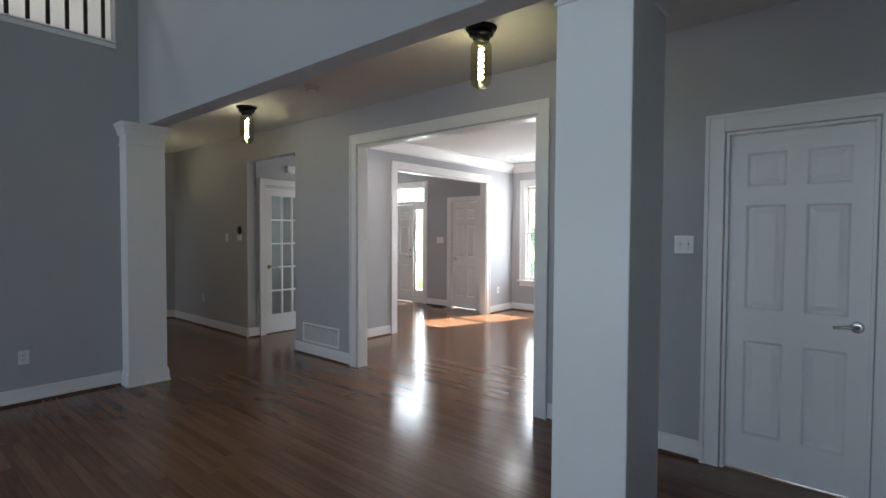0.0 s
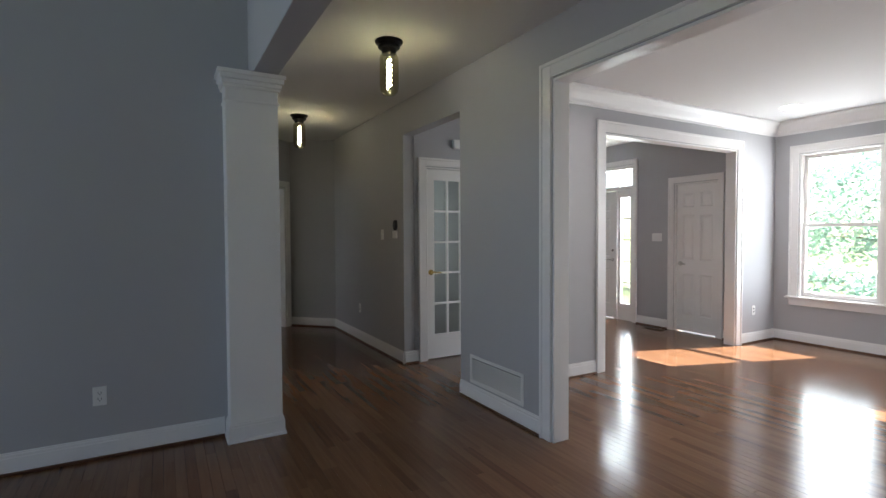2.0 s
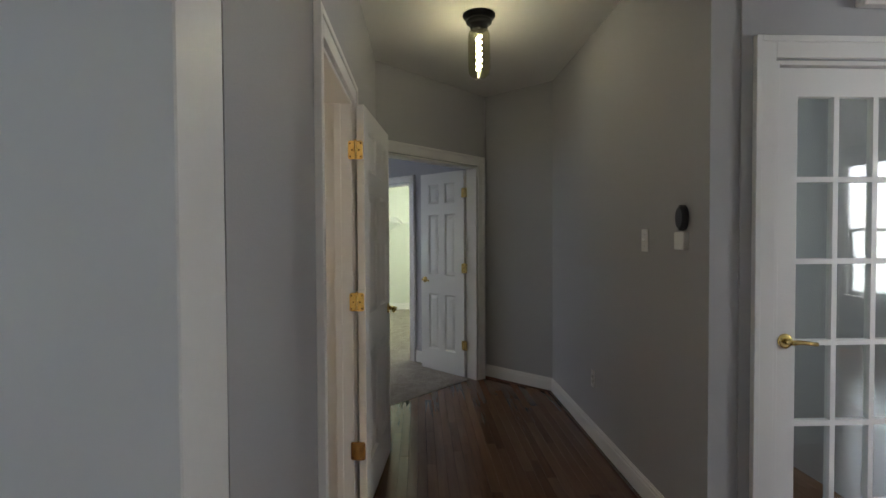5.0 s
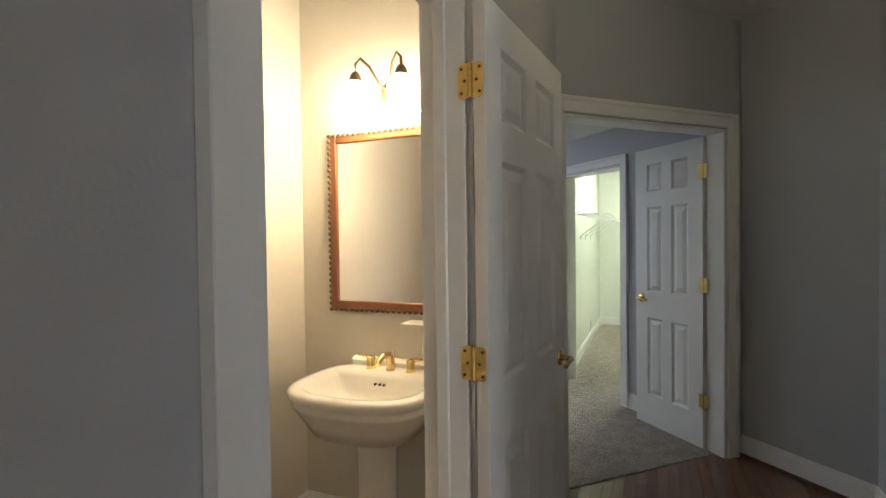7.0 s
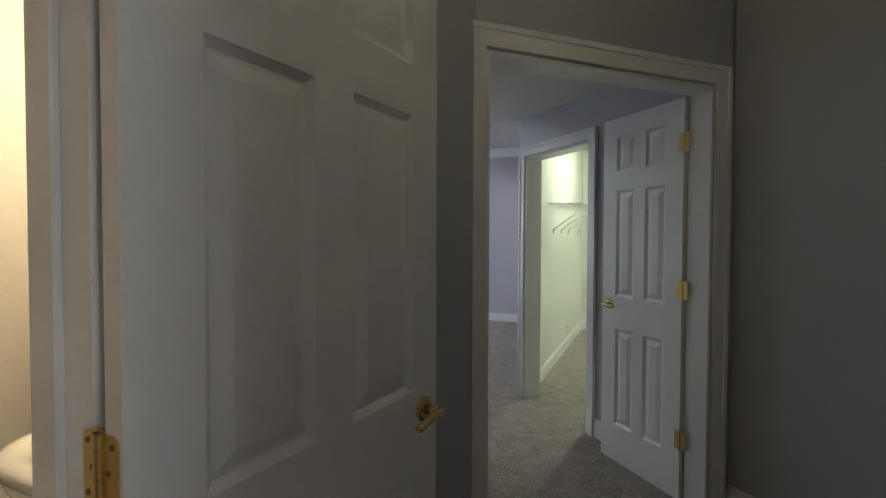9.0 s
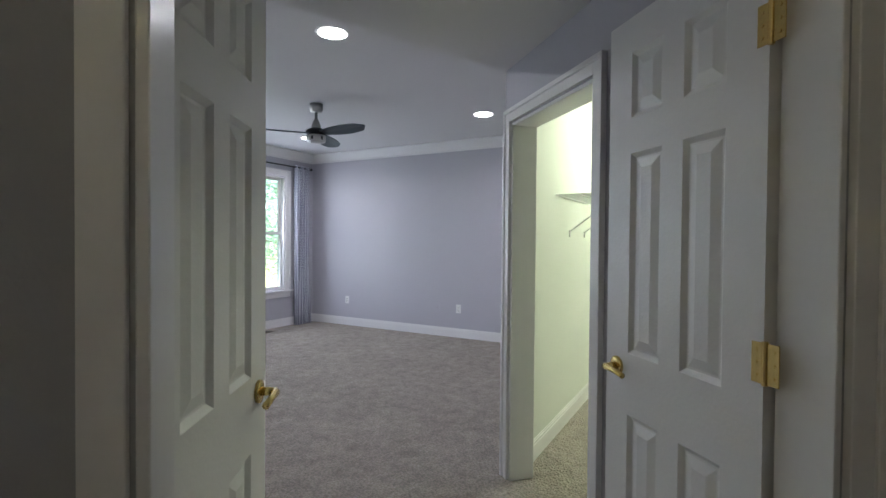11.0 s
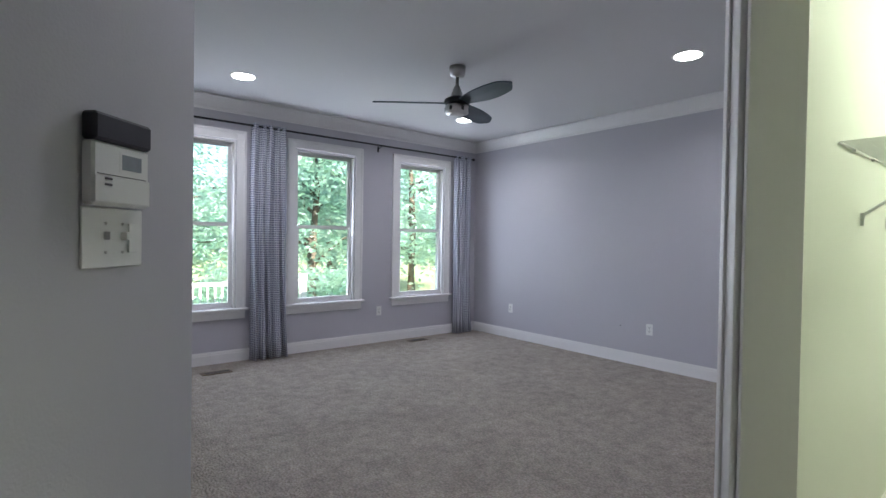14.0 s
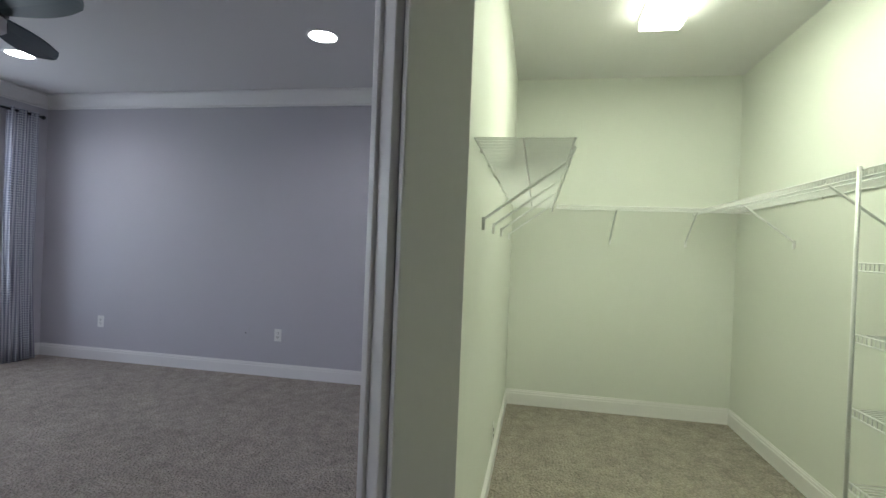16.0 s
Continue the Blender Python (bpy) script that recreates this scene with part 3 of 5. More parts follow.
# slanted end of the hall: the bedroom's door wall and the piece beside it
DA, DB = (-7.80, 2.10), (-8.88, 3.18)
wall("wall_bedroom_door", DA, DB, CH, [(0.156, 1.358, 0, 2.05)])
casing(DA, DB, 0.156, 1.358, 2.05, 0.09)
PA, PB = (-8.86, 3.16), (-8.34, 3.68)
wall("wall_hall_slant", PA, PB, CH)
baseboard(PA, PB)
# small vestibule inside the bedroom
VA, VB = (-7.80, 2.13), (-9.01, 0.92)
wall("wall_vestibule", VA, VB, 2.70, mat=BEDWALL)
baseboard(VA, VB)
CA, CB = (-10.21, 1.77), (-8.84, 3.14)
wall("wall_closet_door", CA, CB, 2.70, [(0.098, 0.905, 0, 1.985)], mat=BEDWALL, t=0.137)
casing(CA, CB, 0.098, 0.905, 1.985, 0.075, t=0.137, back=False)
baseboard(CA, CB, [(0.0, 0.985)])
slab("ceiling_vestibule", [(-7.85, 2.06), (-8.765, 1.165), (-10.21, 1.775), (-8.90, 3.10)], 2.30, 2.699, CEIL, "low painted soffit over the entry vestibule", "ceiling")
# bedroom
BX, BY, BC = -13.62, -2.99, 2.70
WINS = (-12.66, -11.28, -9.90)
wall("wall_bedroom_west", (BX, BY), (BX, 1.77), BC, mat=BEDWALL)
wall("wall_bedroom_south", (-7.6, BY), (BX, BY), BC, [(-7.6 - _x - 0.37, -7.6 - _x + 0.37, 0.56, 2.285) for _x in WINS], mat=BEDWALL, t=0.14)
wall("wall_bedroom_east", (-7.6, 1.95), (-7.6, BY), BC, mat=BEDWALL)
wall("wall_bedroom_north", (BX, 1.77), (-10.215, 1.77), BC, mat=BEDWALL, t=0.05)
structure(boxes("ceiling_bedroom", [(BX - 0.1, -7.5, BY - 0.1, 1.83, BC, BC + 0.08)], CEIL), "white painted flat bedroom ceiling", "ceiling")
for _a, _b in (((BX, BY), (BX, 1.77)), ((-7.6, BY), (BX, BY)), ((BX, 1.77), (-10.22, 1.77)), ((-7.6, 1.2), (-7.6, BY))):
    crown(_a, _b, BC, 0.14)
    baseboard(_a, _b)
for _x in WINS:
    double_hung("window_3", (-7.6, BY), (BX, BY), -7.6 - _x - 0.37, -7.6 - _x + 0.37, 0.56, 2.285, 0.14)
# closet
wall("wall_closet_south", (-10.31, 1.87), (-13.5, 1.87), 2.72, mat=CLOSETWALL, t=0.045)
wall("wall_closet_west", (-13.5, 1.87), (-13.5, 3.60), 2.72, mat=CLOSETWALL)
wall("wall_closet_north", (-13.5, 3.60), (-9.2, 3.60), 2.72, mat=CLOSETWALL)
wall("wall_closet_east", (-9.2, 3.60), (-9.2, 2.98), 2.72, mat=CLOSETWALL)
structure(boxes("ceiling_closet", [(-13.6, -9.0, 1.83, 3.70, 2.72, 2.80)], CEIL), "white painted closet ceiling", "ceiling")
baseboard((-10.31, 1.87), (-13.5, 1.87))
baseboard((-13.5, 1.87), (-13.5, 3.60))
baseboard((-13.5, 3.60), (-9.2, 3.60))
# powder room
wall("wall_powder_west", (-7.27, 1.02), (-7.27, 2.06), CH, mat=CREAM)
wall("wall_powder_south", (-5.0, 1.02), (-7.27, 1.02), CH, mat=CREAM)
wall("wall_powder_east", (-5.10, 2.06), (-5.10, 1.02), CH, mat=CREAM, t=0.05)
structure(boxes("ceiling_powder", [(-7.4, -4.9, 0.9, 2.18, CH, CH + 0.08)], CEIL), "cream painted powder room ceiling", "ceiling")
baseboard((-5.0, 1.02), (-7.27, 1.02))
baseboard((-7.27, 1.02), (-7.27, 2.06))
# foyer and study
FX, FY = -5.95, 7.71
wall("wall_french_door", (FX, 3.80), (FX, 4.86), CH, [(0.14, 0.86, 0, 2.08)])
casing((FX, 3.80), (FX, 4.86), 0.14, 0.86, 2.08, 0.09)
baseboard((FX, 3.68), (FX, 4.86), [(0.16, 1.08)])
wall("wall_foyer_south", (FX - 0.12, 4.86), (-8.0, 4.86), CH)
baseboard((FX, 4.86), (-8.0, 4.86))
wall("wall_foyer_west", (-8.0, 4.86), (-8.0, FY), CH)
wall("wall_front", (-8.0, FY), (-4.82, FY), CH, [(0.30, 1.60, 0, 2.40), (2.30, 2.92, 0, 2.04)], t=0.16)
baseboard((-8.0, FY), (-4.82, FY), [(0.20, 1.67), (2.21, 3.01)])
casing((-8.0, FY), (-4.82, FY), 0.30, 1.60, 2.40, 0.075, t=0.16)
casing((-8.0, FY), (-4.82, FY), 2.30, 2.92, 2.04, 0.085, t=0.16)
# the study's window is made up, an opening for its added lamp
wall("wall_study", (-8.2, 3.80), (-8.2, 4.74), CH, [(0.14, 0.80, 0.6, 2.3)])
double_hung("window_added_study", (-8.2, 3.80), (-8.2, 4.74), 0.14, 0.80, 0.6, 2.3, 0.12)
# dining room
DX, DY = -4.70, 8.31
wall("wall_dining_west", (DX, 3.80), (DX, DY), CH, [(1.46, 3.66, 0, 2.34)])
casing((DX, 3.80), (DX, DY), 1.46, 3.66, 2.34, 0.11)
baseboard((DX, 3.80), (DX, DY), [(1.34, 3.78)])
wall("wall_dining_north", (DX, DY), (-0.4, DY), CH, [(0.28, 1.10, 0.57, 2.32), (2.50, 3.26, 0.57, 2.32)], t=0.16)
baseboard((DX, DY), (-0.4, DY))
for _s, _e in ((0.28, 1.10), (2.50, 3.26)):
    double_hung("window_4", (DX, DY), (-0.4, DY), _s, _e, 0.57, 2.32, 0.16)
wall("wall_dining_east", (-0.4, DY), (-0.4, 3.80), CH)
baseboard((-0.4, DY), (-0.4, 3.80))
baseboard((-0.4, 3.80), (DX, 3.80), [(1.0, 3.4)])
for _a, _b in (((DX, 3.80), (DX, DY)), ((DX, DY), (-0.4, DY)), ((-0.4, DY), (-0.4, 3.80)), ((-0.4, 3.80), (DX, 3.80))):
    crown(_a, _b, CH, 0.17)
structure(boxes("ceiling_front", [(-8.3, -0.3, HY + 0.12, 8.5, CH, CH + 0.08)], CEIL), "white painted flat ceiling of the front rooms", "ceiling")
# unseen slab added over the ceilings to stop daylight leaking through their gaps
structure(boxes("ceiling_upper", [(-14.0, -5.0, -3.4, 8.6, 2.84, 2.90), (-5.0, 3.3, 2.3, 8.6, 2.84, 2.90)], CEIL), "plain unseen slab that blocks daylight above the ceilings", "ceiling")
# upper landing behind the balcony opening
wall("wall_landing", (-6.6, -4.6), (-6.6, 2.4), 5.6, z0=2.9, mat=TRIM)
structure(boxes("ceiling_landing", [(-6.7, LX - 0.12, -4.6, 2.4, 5.3, 5.4)], CEIL), "white painted upper landing ceiling", "ceiling")
wall("wall_landing_end", (-6.6, 2.3), (-4.9, 2.3), 5.6, z0=2.9)

# floors
structure(boxes("floor", [(-9.0, 3.2, -4.6, 3.8, -0.12, -0.020), (-9.0, -0.28, 3.8, 8.5, -0.12, -0.020)], DARKGAP), "dark subfloor under the oak strips", "floor")
slab("floor_carpet", [(BX, BY), (-7.6, BY), (-7.6, 1.82), (-7.87, 2.07), (-9.36, 3.56), (-9.36, 3.60), (-13.5, 3.60), (BX, 1.9)], -0.05, 0.006, CARPET, "beige cut-pile wall-to-wall carpet", "carpet")

# ---------------- outdoors ----------------
structure(boxes("ground", [(-220, 200, -220, 200, -0.75, -0.55)], GRASS), "rough green lawn around the house", "ground")


def make_tree(name, h, crown_r, n, seed, m, trunk=0.13):
    rnd = random.Random(seed)
    root = new(name)
    root.matrix_basis = m
    tagged(root, "leafy green deciduous tree standing outside the window", "tree", "trees in the garden")
    bm = bmesh.new()
    tube_into(bm, [(0, 0, -0.2), (0.05, 0.03, h * 0.3), (-0.04, 0.08, h * 0.6), (0.02, 0, h * 0.9)], [trunk, trunk * 0.8, trunk * 0.5, 0.02], 8)
    limbs = []
    for i in range(11):
        a, z = rnd.uniform(0, 6.28), h * rnd.uniform(0.18, 0.8)
        l = crown_r * rnd.uniform(0.5, 0.95)
        tip = Vector((math.cos(a) * l, math.sin(a) * l, z + rnd.uniform(-0.1, 0.9)))
        limbs.append((Vector((0, 0, z)), tip))
        tube_into(bm, [(0, 0, z), (Vector((0, 0, z)) + tip) / 2 + Vector((0, 0, 0.15)), tip], [trunk * 0.35, trunk * 0.2, 0.012], 6)
    finish("trunk", bm, BARK, None, root, smooth=True)
    verts, faces = [], []
    for i in range(n):
        a, b = limbs[rnd.randrange(len(limbs))]
        p = a.lerp(b, rnd.uniform(0.35, 1.1)) + Vector([rnd.gauss(0, crown_r * 0.16) for _ in range(3)])
        q = Euler((rnd.uniform(-0.9, 0.9), rnd.uniform(-0.9, 0.9), rnd.uniform(0, 6.28))).to_matrix()
        s = rnd.uniform(0.04, 0.10)
        k = len(verts)
        for x, y, z in ((0, -1, 0), (0.5, 0, 0.12), (0, 1.1, -0.1), (-0.5, 0, 0.12)):
            verts.append(p + q @ (Vector((x, y, z)) * s))
        faces.append((k, k + 1, k + 2, k + 3))
    me = bpy.data.meshes.new("leaves")
    me.from_pydata(verts, [], faces)
    me.materials.append(LEAF)
    lv = new("leaves", me)
    lv.parent = root
    tagged(lv, "many small green leaves", kind="stuff")
    return root


_ta = make_tree("tree", 7.0, 2.6, 9000, 3, pose(-11.0, -10.5, -0.55))
_tb = make_tree("tree", 5.0, 2.2, 9000, 8, pose(-13.5, -8.2, -0.55))
_rt = random.Random(5)
for x, y in ((-8.3, -12), (-15.8, -12), (-12.4, -15), (-6.0, -15), (-18, -16), (-9.5, -19), (-3.0, -13), (-16.6, -8.8), (-18.6, -11.5), (-10.2, -12.5),
             (-6.6, 18.5), (-3.2, 17.5), (-10, 20), (-0.5, 21), (-5.0, 25), (2, 27), (-9, 28)):
    copy_thing(_rt.choice((_ta, _tb)), pose(x, y, -0.55, 0, 0, _rt.uniform(0, 360)) @ Matrix.Scale(1.0, 4))


def shrub(m, seed):
    rnd = random.Random(seed)
    verts, faces = [], []
    for i in range(1800):
        d = Vector([rnd.gauss(0, 1) for _ in range(3)]).normalized() * rnd.uniform(0.5, 1.0) ** 0.5
        p = Vector((d.x * 0.9, d.y * 0.9, max(0.02, 0.65 + d.z * 0.65)))
        q = Euler((rnd.uniform(-1, 1), rnd.uniform(-1, 1), rnd.uniform(0, 6.28))).to_matrix()
        s = rnd.uniform(0.04, 0.08)
        k = len(verts)
        for x, y, z in ((0, -1, 0), (0.45, 0, 0.1), (0, 1.2, -0.1), (-0.45, 0, 0.1)):
            verts.append(p + q @ (Vector((x, y, z)) * s))
        faces.append((k, k + 1, k + 2, k + 3))
    me = bpy.data.meshes.new("shrub")
    me.from_pydata(verts, [], faces)
    me.materials.append(LEAF)
    ob = new("shrub", me)
    ob.matrix_basis = m
    return tagged(ob, "low leafy green garden shrub beyond the window", "shrub", "garden shrubs")


_sh = shrub(pose(-11.6, -7.2, -0.5), 4)
for x, y in ((-13.0, -6.8), (-14.3, -7.6), (-9.6, -8.2), (-12.4, -8.4), (-4.6, 12.5), (-3.3, 12.9), (-2.2, 12.2), (-6.0, 12.8), (-7.4, 13.0), (-1.0, 13.0)):
    copy_thing(_sh, pose(x, y, -0.55, 0, 0, x * 70))


def fence(x0, x1, y):
    n = int((x1 - x0) / 0.11)
    ob = boxes("fence", [(x0, x1, y - 0.03, y + 0.03, 0.50, 0.56), (x0, x1, y - 0.02, y + 0.02, -0.38, -0.33)] + [(x0 + k * (x1 - x0) / 4 - 0.05, x0 + k * (x1 - x0) / 4 + 0.05, y - 0.05, y + 0.05, -0.55, 0.66) for k in range(5)], FENCE, bevel=0.004)
    tagged(ob, "white painted garden railing with thin pickets", "fence")
    p0 = None
    for k in range(n):
        x = x0 + (k + 0.5) * (x1 - x0) / n
        if p0 is None:
            p0 = boxes("picket", [(-0.012, 0.012, -0.012, 0.012, -0.34, 0.505)], FENCE, pose(x, y, 0), ob)
        else:
            q = new("picket", p0.data)
            q.matrix_basis = pose(x, y, 0)
            q.parent = ob
    return ob


fence(-12.4, -8.2, -6.2)

# ---------------- doors ----------------
# closed white door at the hall's end wall
_d = six_panel_door(0.69, 2.03, pose(-0.225, HY + 0.03, 0), "white six-panel interior door, closed, with a nickel lever", NICKEL, (-1,))
# powder room door folded back against the hall wall
_d = six_panel_door(0.735, 2.03, pose(-6.462, 2.245, 0, 0, 0, 174.3), "white six-panel door of the powder room, standing wide open", BRASS, (-1, 1))
for _w in (0.325, 1.065, 1.81):
    flat_hinge(_d, 0.035, _w, BRASS)
# pair of bedroom doors, both open into the bedroom
_h = (0.32, 1.075, 1.81)
_d = six_panel_door(0.60, 2.03, pose(-8.855, 2.965, 0, 0, 0, 223.5), "white six-panel bedroom door leaf, open inward", BRASS, (-1, 1), _h, "pair of bedroom doors", hinge_y=0.035, stile=0.115)
_d = six_panel_door(0.60, 2.03, pose(-7.985, 2.095, 0, 0, 0, 212), "white six-panel bedroom door leaf, open inward", BRASS, (-1, 1), _h, "pair of bedroom doors", hinge_y=0.0, stile=0.115)
# foyer closet door
_d = six_panel_door(0.61, 2.02, pose(-5.08, FY + 0.07, 0, 0, 0, 180), "white six-panel foyer closet door, closed", NICKEL, (1,), (0.32, 1.07, 1.80), hinge_y=0.035)


def french_door(m, W, H):
    T = 0.036
    st, top, bot = 0.105, 0.115, 0.27
    gw, gh = (W - 2 * st), (H - top - bot)
    bs = [(0, st, 0, T, 0.012, H), (W - st, W, 0, T, 0.012, H), (st, W - st, 0, T, 0.012, bot), (st, W - st, 0, T, H - top, H)]
    q = 0.011
    for k in (1, 2):
        u = st + gw * k / 3
        bs.append((u - q, u + q, 0.003, T - 0.003, bot, H - top))
    for k in (1, 2, 3, 4):
        w = bot + gh * k / 5
        for j in range(3):
            a, b = st + gw * j / 3 + (q if j else 0), st + gw * (j + 1) / 3 - (q if j < 2 else 0)
            bs.append((a, b, 0.003, T - 0.003, w - q, w + q))
    door = boxes("french_door", bs, DOORPAINT, m)
    tagged(door, "white fifteen-pane glass french door, closed, with a brass lever", "door")
    for i in range(3):
        for j in range(5):
            g = boxes("pane", [(st + gw * i / 3, st + gw * (i + 1) / 3, 0.016, 0.020, bot + gh * j / 5, bot + gh * (j + 1) / 5)], GLASS, None, door)
            g.visible_shadow = False
    lever_handle(door, 0.06, 0.95, -1, BRASS, 1, 0.0)
    for w in (0.30, 1.06, 1.80):
        hinge_part(door, W + 0.004, 0.0, w, BRASS)
    return door


french_door(pose(FX - 0.02, 3.944, 0, 0, 0, 90), 0.712, 2.06)


def front_entry():
    """Front door, sidelight and transom in one frame."""
    m, n = line((-8.0, FY), (-4.82, FY))
    fr = boxes("door_frame", [(0.316, 0.33, 0.03, 0.14, 0, 2.38), (1.222, 1.268, 0.02, 0.14, 0, 2.03), (1.558, 1.584, 0.02, 0.14, 0, 2.03), (0.316, 1.584, 0.02, 0.14, 2.03, 2.085), (0.316, 1.584, 0.02, 0.14, 2.345, 2.384),
                              (1.268, 1.32, 0.05, 0.09, 0, 2.03), (1.506, 1.558, 0.05, 0.09, 0, 2.03), (1.32, 1.506, 0.05, 0.09, 0, 0.26), (1.32, 1.506, 0.05, 0.09, 1.92, 2.03)], TRIM, m)
    structure(fr, "white painted front entry frame with sidelight and transom", "door frame")
    for k in range(5):
        g = boxes("pane", [(1.32, 1.506, 0.068, 0.072, 0.26 + k * 0.332, 0.26 + (k + 1) * 0.332)], GLASS, None, fr)
        g.visible_shadow = False
    boxes("muntin", [(1.32, 1.506, 0.058, 0.082, 0.26 + k * 0.332 - 0.008, 0.26 + k * 0.332 + 0.008) for k in range(1, 5)], TRIM, None, fr)
    for k in range(4):
        g = boxes("pane", [(0.33 + k * 0.3135, 0.33 + (k + 1) * 0.3135, 0.068, 0.072, 2.085, 2.345)], GLASS, None, fr)
        g.visible_shadow = False
    boxes("muntin", [(0.33 + k * 0.3135 - 0.009, 0.33 + k * 0.3135 + 0.009, 0.058, 0.082, 2.085, 2.345) for k in (1, 2, 3)], TRIM, None, fr)


front_entry()
_d = six_panel_door(0.885, 2.02, pose(-7.665, FY + 0.06, 0), "white six-panel front door, closed, with a nickel lever and lock", NICKEL, (-1,))
for _z, _q in ((1.09, 0.024), (1.09, 0.012)):
    tube("deadbolt", [(0.823, 0.0, _z), (0.823, -0.010 - 0.18 * (0.024 - _q), _z)], _q, NICKEL if _q > 0.02 else DARKPLASTIC, None, _d, 18)

# ---------------- lamps and ceiling fixtures ----------------
def hall_lamp(x, y):
    root = new("ceiling_lamp")
    root.matrix_basis = pose(x, y, CH) @ Matrix.Diagonal((1.18, 1.18, 1.5, 1))
    tagged(root, "black flush ceiling lamp with smoked jar glass and glowing filament", "ceiling lamp", "hall ceiling lamps")
    lathe("base", [(0.085, 0), (0.085, -0.006), (0.080, -0.012), (0.060, -0.016), (0.060, -0.019), (0.067, -0.022), (0.067, -0.032), (0.058, -0.038), (0.046, -0.040), (0.044, -0.058)], BLACK, None, root)
    g = lathe("shade", [(0.040, -0.055), (0.052, -0.068), (0.058, -0.085), (0.058, -0.215), (0.052, -0.238), (0.035, -0.252), (0.006, -0.256)], SMOKED, None, root, cap=False)
    g.visible_shadow = False
    pts = [(0.011 * math.sin(k * 1.1), 0.011 * math.cos(k * 1.1), -0.085 - 0.0042 * k) for k in range(33)]
    tube("filament", pts, 0.0062, FILAMENT, None, root, 6)
    b = lathe("bulb", [(0.012, -0.06), (0.014, -0.075), (0.026, -0.10), (0.028, -0.19), (0.018, -0.222), (0.003, -0.230)], GLASS, None, root, cap=False)
    b.visible_shadow = False
    lamp("bulb_light", "POINT", pose(x, y, CH - 0.22), 0.020, (0.93, 1.0, 0.74), 0.03)
    return root


for _x, _y in ((-1.47, 2.85), (-4.54, 2.92), (-7.08, 2.885)):
    hall_lamp(_x, _y)


def can_light(x, y, z, watts, color, group):
    root = lathe("recessed_light", [(0.112, 0.0), (0.112, -0.003), (0.100, -0.005), (0.094, -0.003)], PLASTIC, pose(x, y, z), None, 32, cap=False)
    tagged(root, "round white recessed ceiling downlight, switched on", "downlight", group)
    lathe("lens", [(0.095, -0.003), (0.08, -0.009), (0.001, -0.011)], LENS, None, root, 32)
    lamp("can_lamp", "AREA", pose(x, y, z - 0.012), watts, color, 0.14, None, 150)
    return root


for _x, _y in ((-10.08, 0.59), (-10.08, -2.16), (-12.46, 0.59), (-12.55, -2.03)):
    can_light(_x, _y, BC, 1.05, (0.84, 0.85, 1.0), "bedroom downlights")
for _x, _y in ((-3.97, 4.58), (-4.16, 7.54), (-1.9, 4.58), (-1.9, 7.54)):
    can_light(_x, _y, CH, 0.66, (1.0, 0.94, 0.88), "dining room downlights")


def smoke_alarm(m, label):
    ob = lathe("smoke_alarm", [(0.064, 0), (0.066, -0.012), (0.060, -0.026), (0.046, -0.036), (0.02, -0.040), (0.001, -0.041)], PLASTIC, m)
    tagged(ob, label, "smoke alarm")
    bm = bmesh.new()
    for k in range(12):
        a = k * math.pi / 6
        tube_into(bm, [(0.05 * math.cos(a), 0.05 * math.sin(a), -0.034), (0.053 * math.cos(a), 0.053 * math.sin(a), -0.030)], 0.005, 6)
    finish("vent", bm, SLOT, None, ob)
    return ob


smoke_alarm(pose(-3.38, 2.92, CH), "round white smoke alarm on the hall ceiling")
_m, _n = line(VA, VB)
smoke_alarm(_m @ pose(1.42, -0.0005, 2.02, -90), "round white smoke alarm high on the vestibule wall")


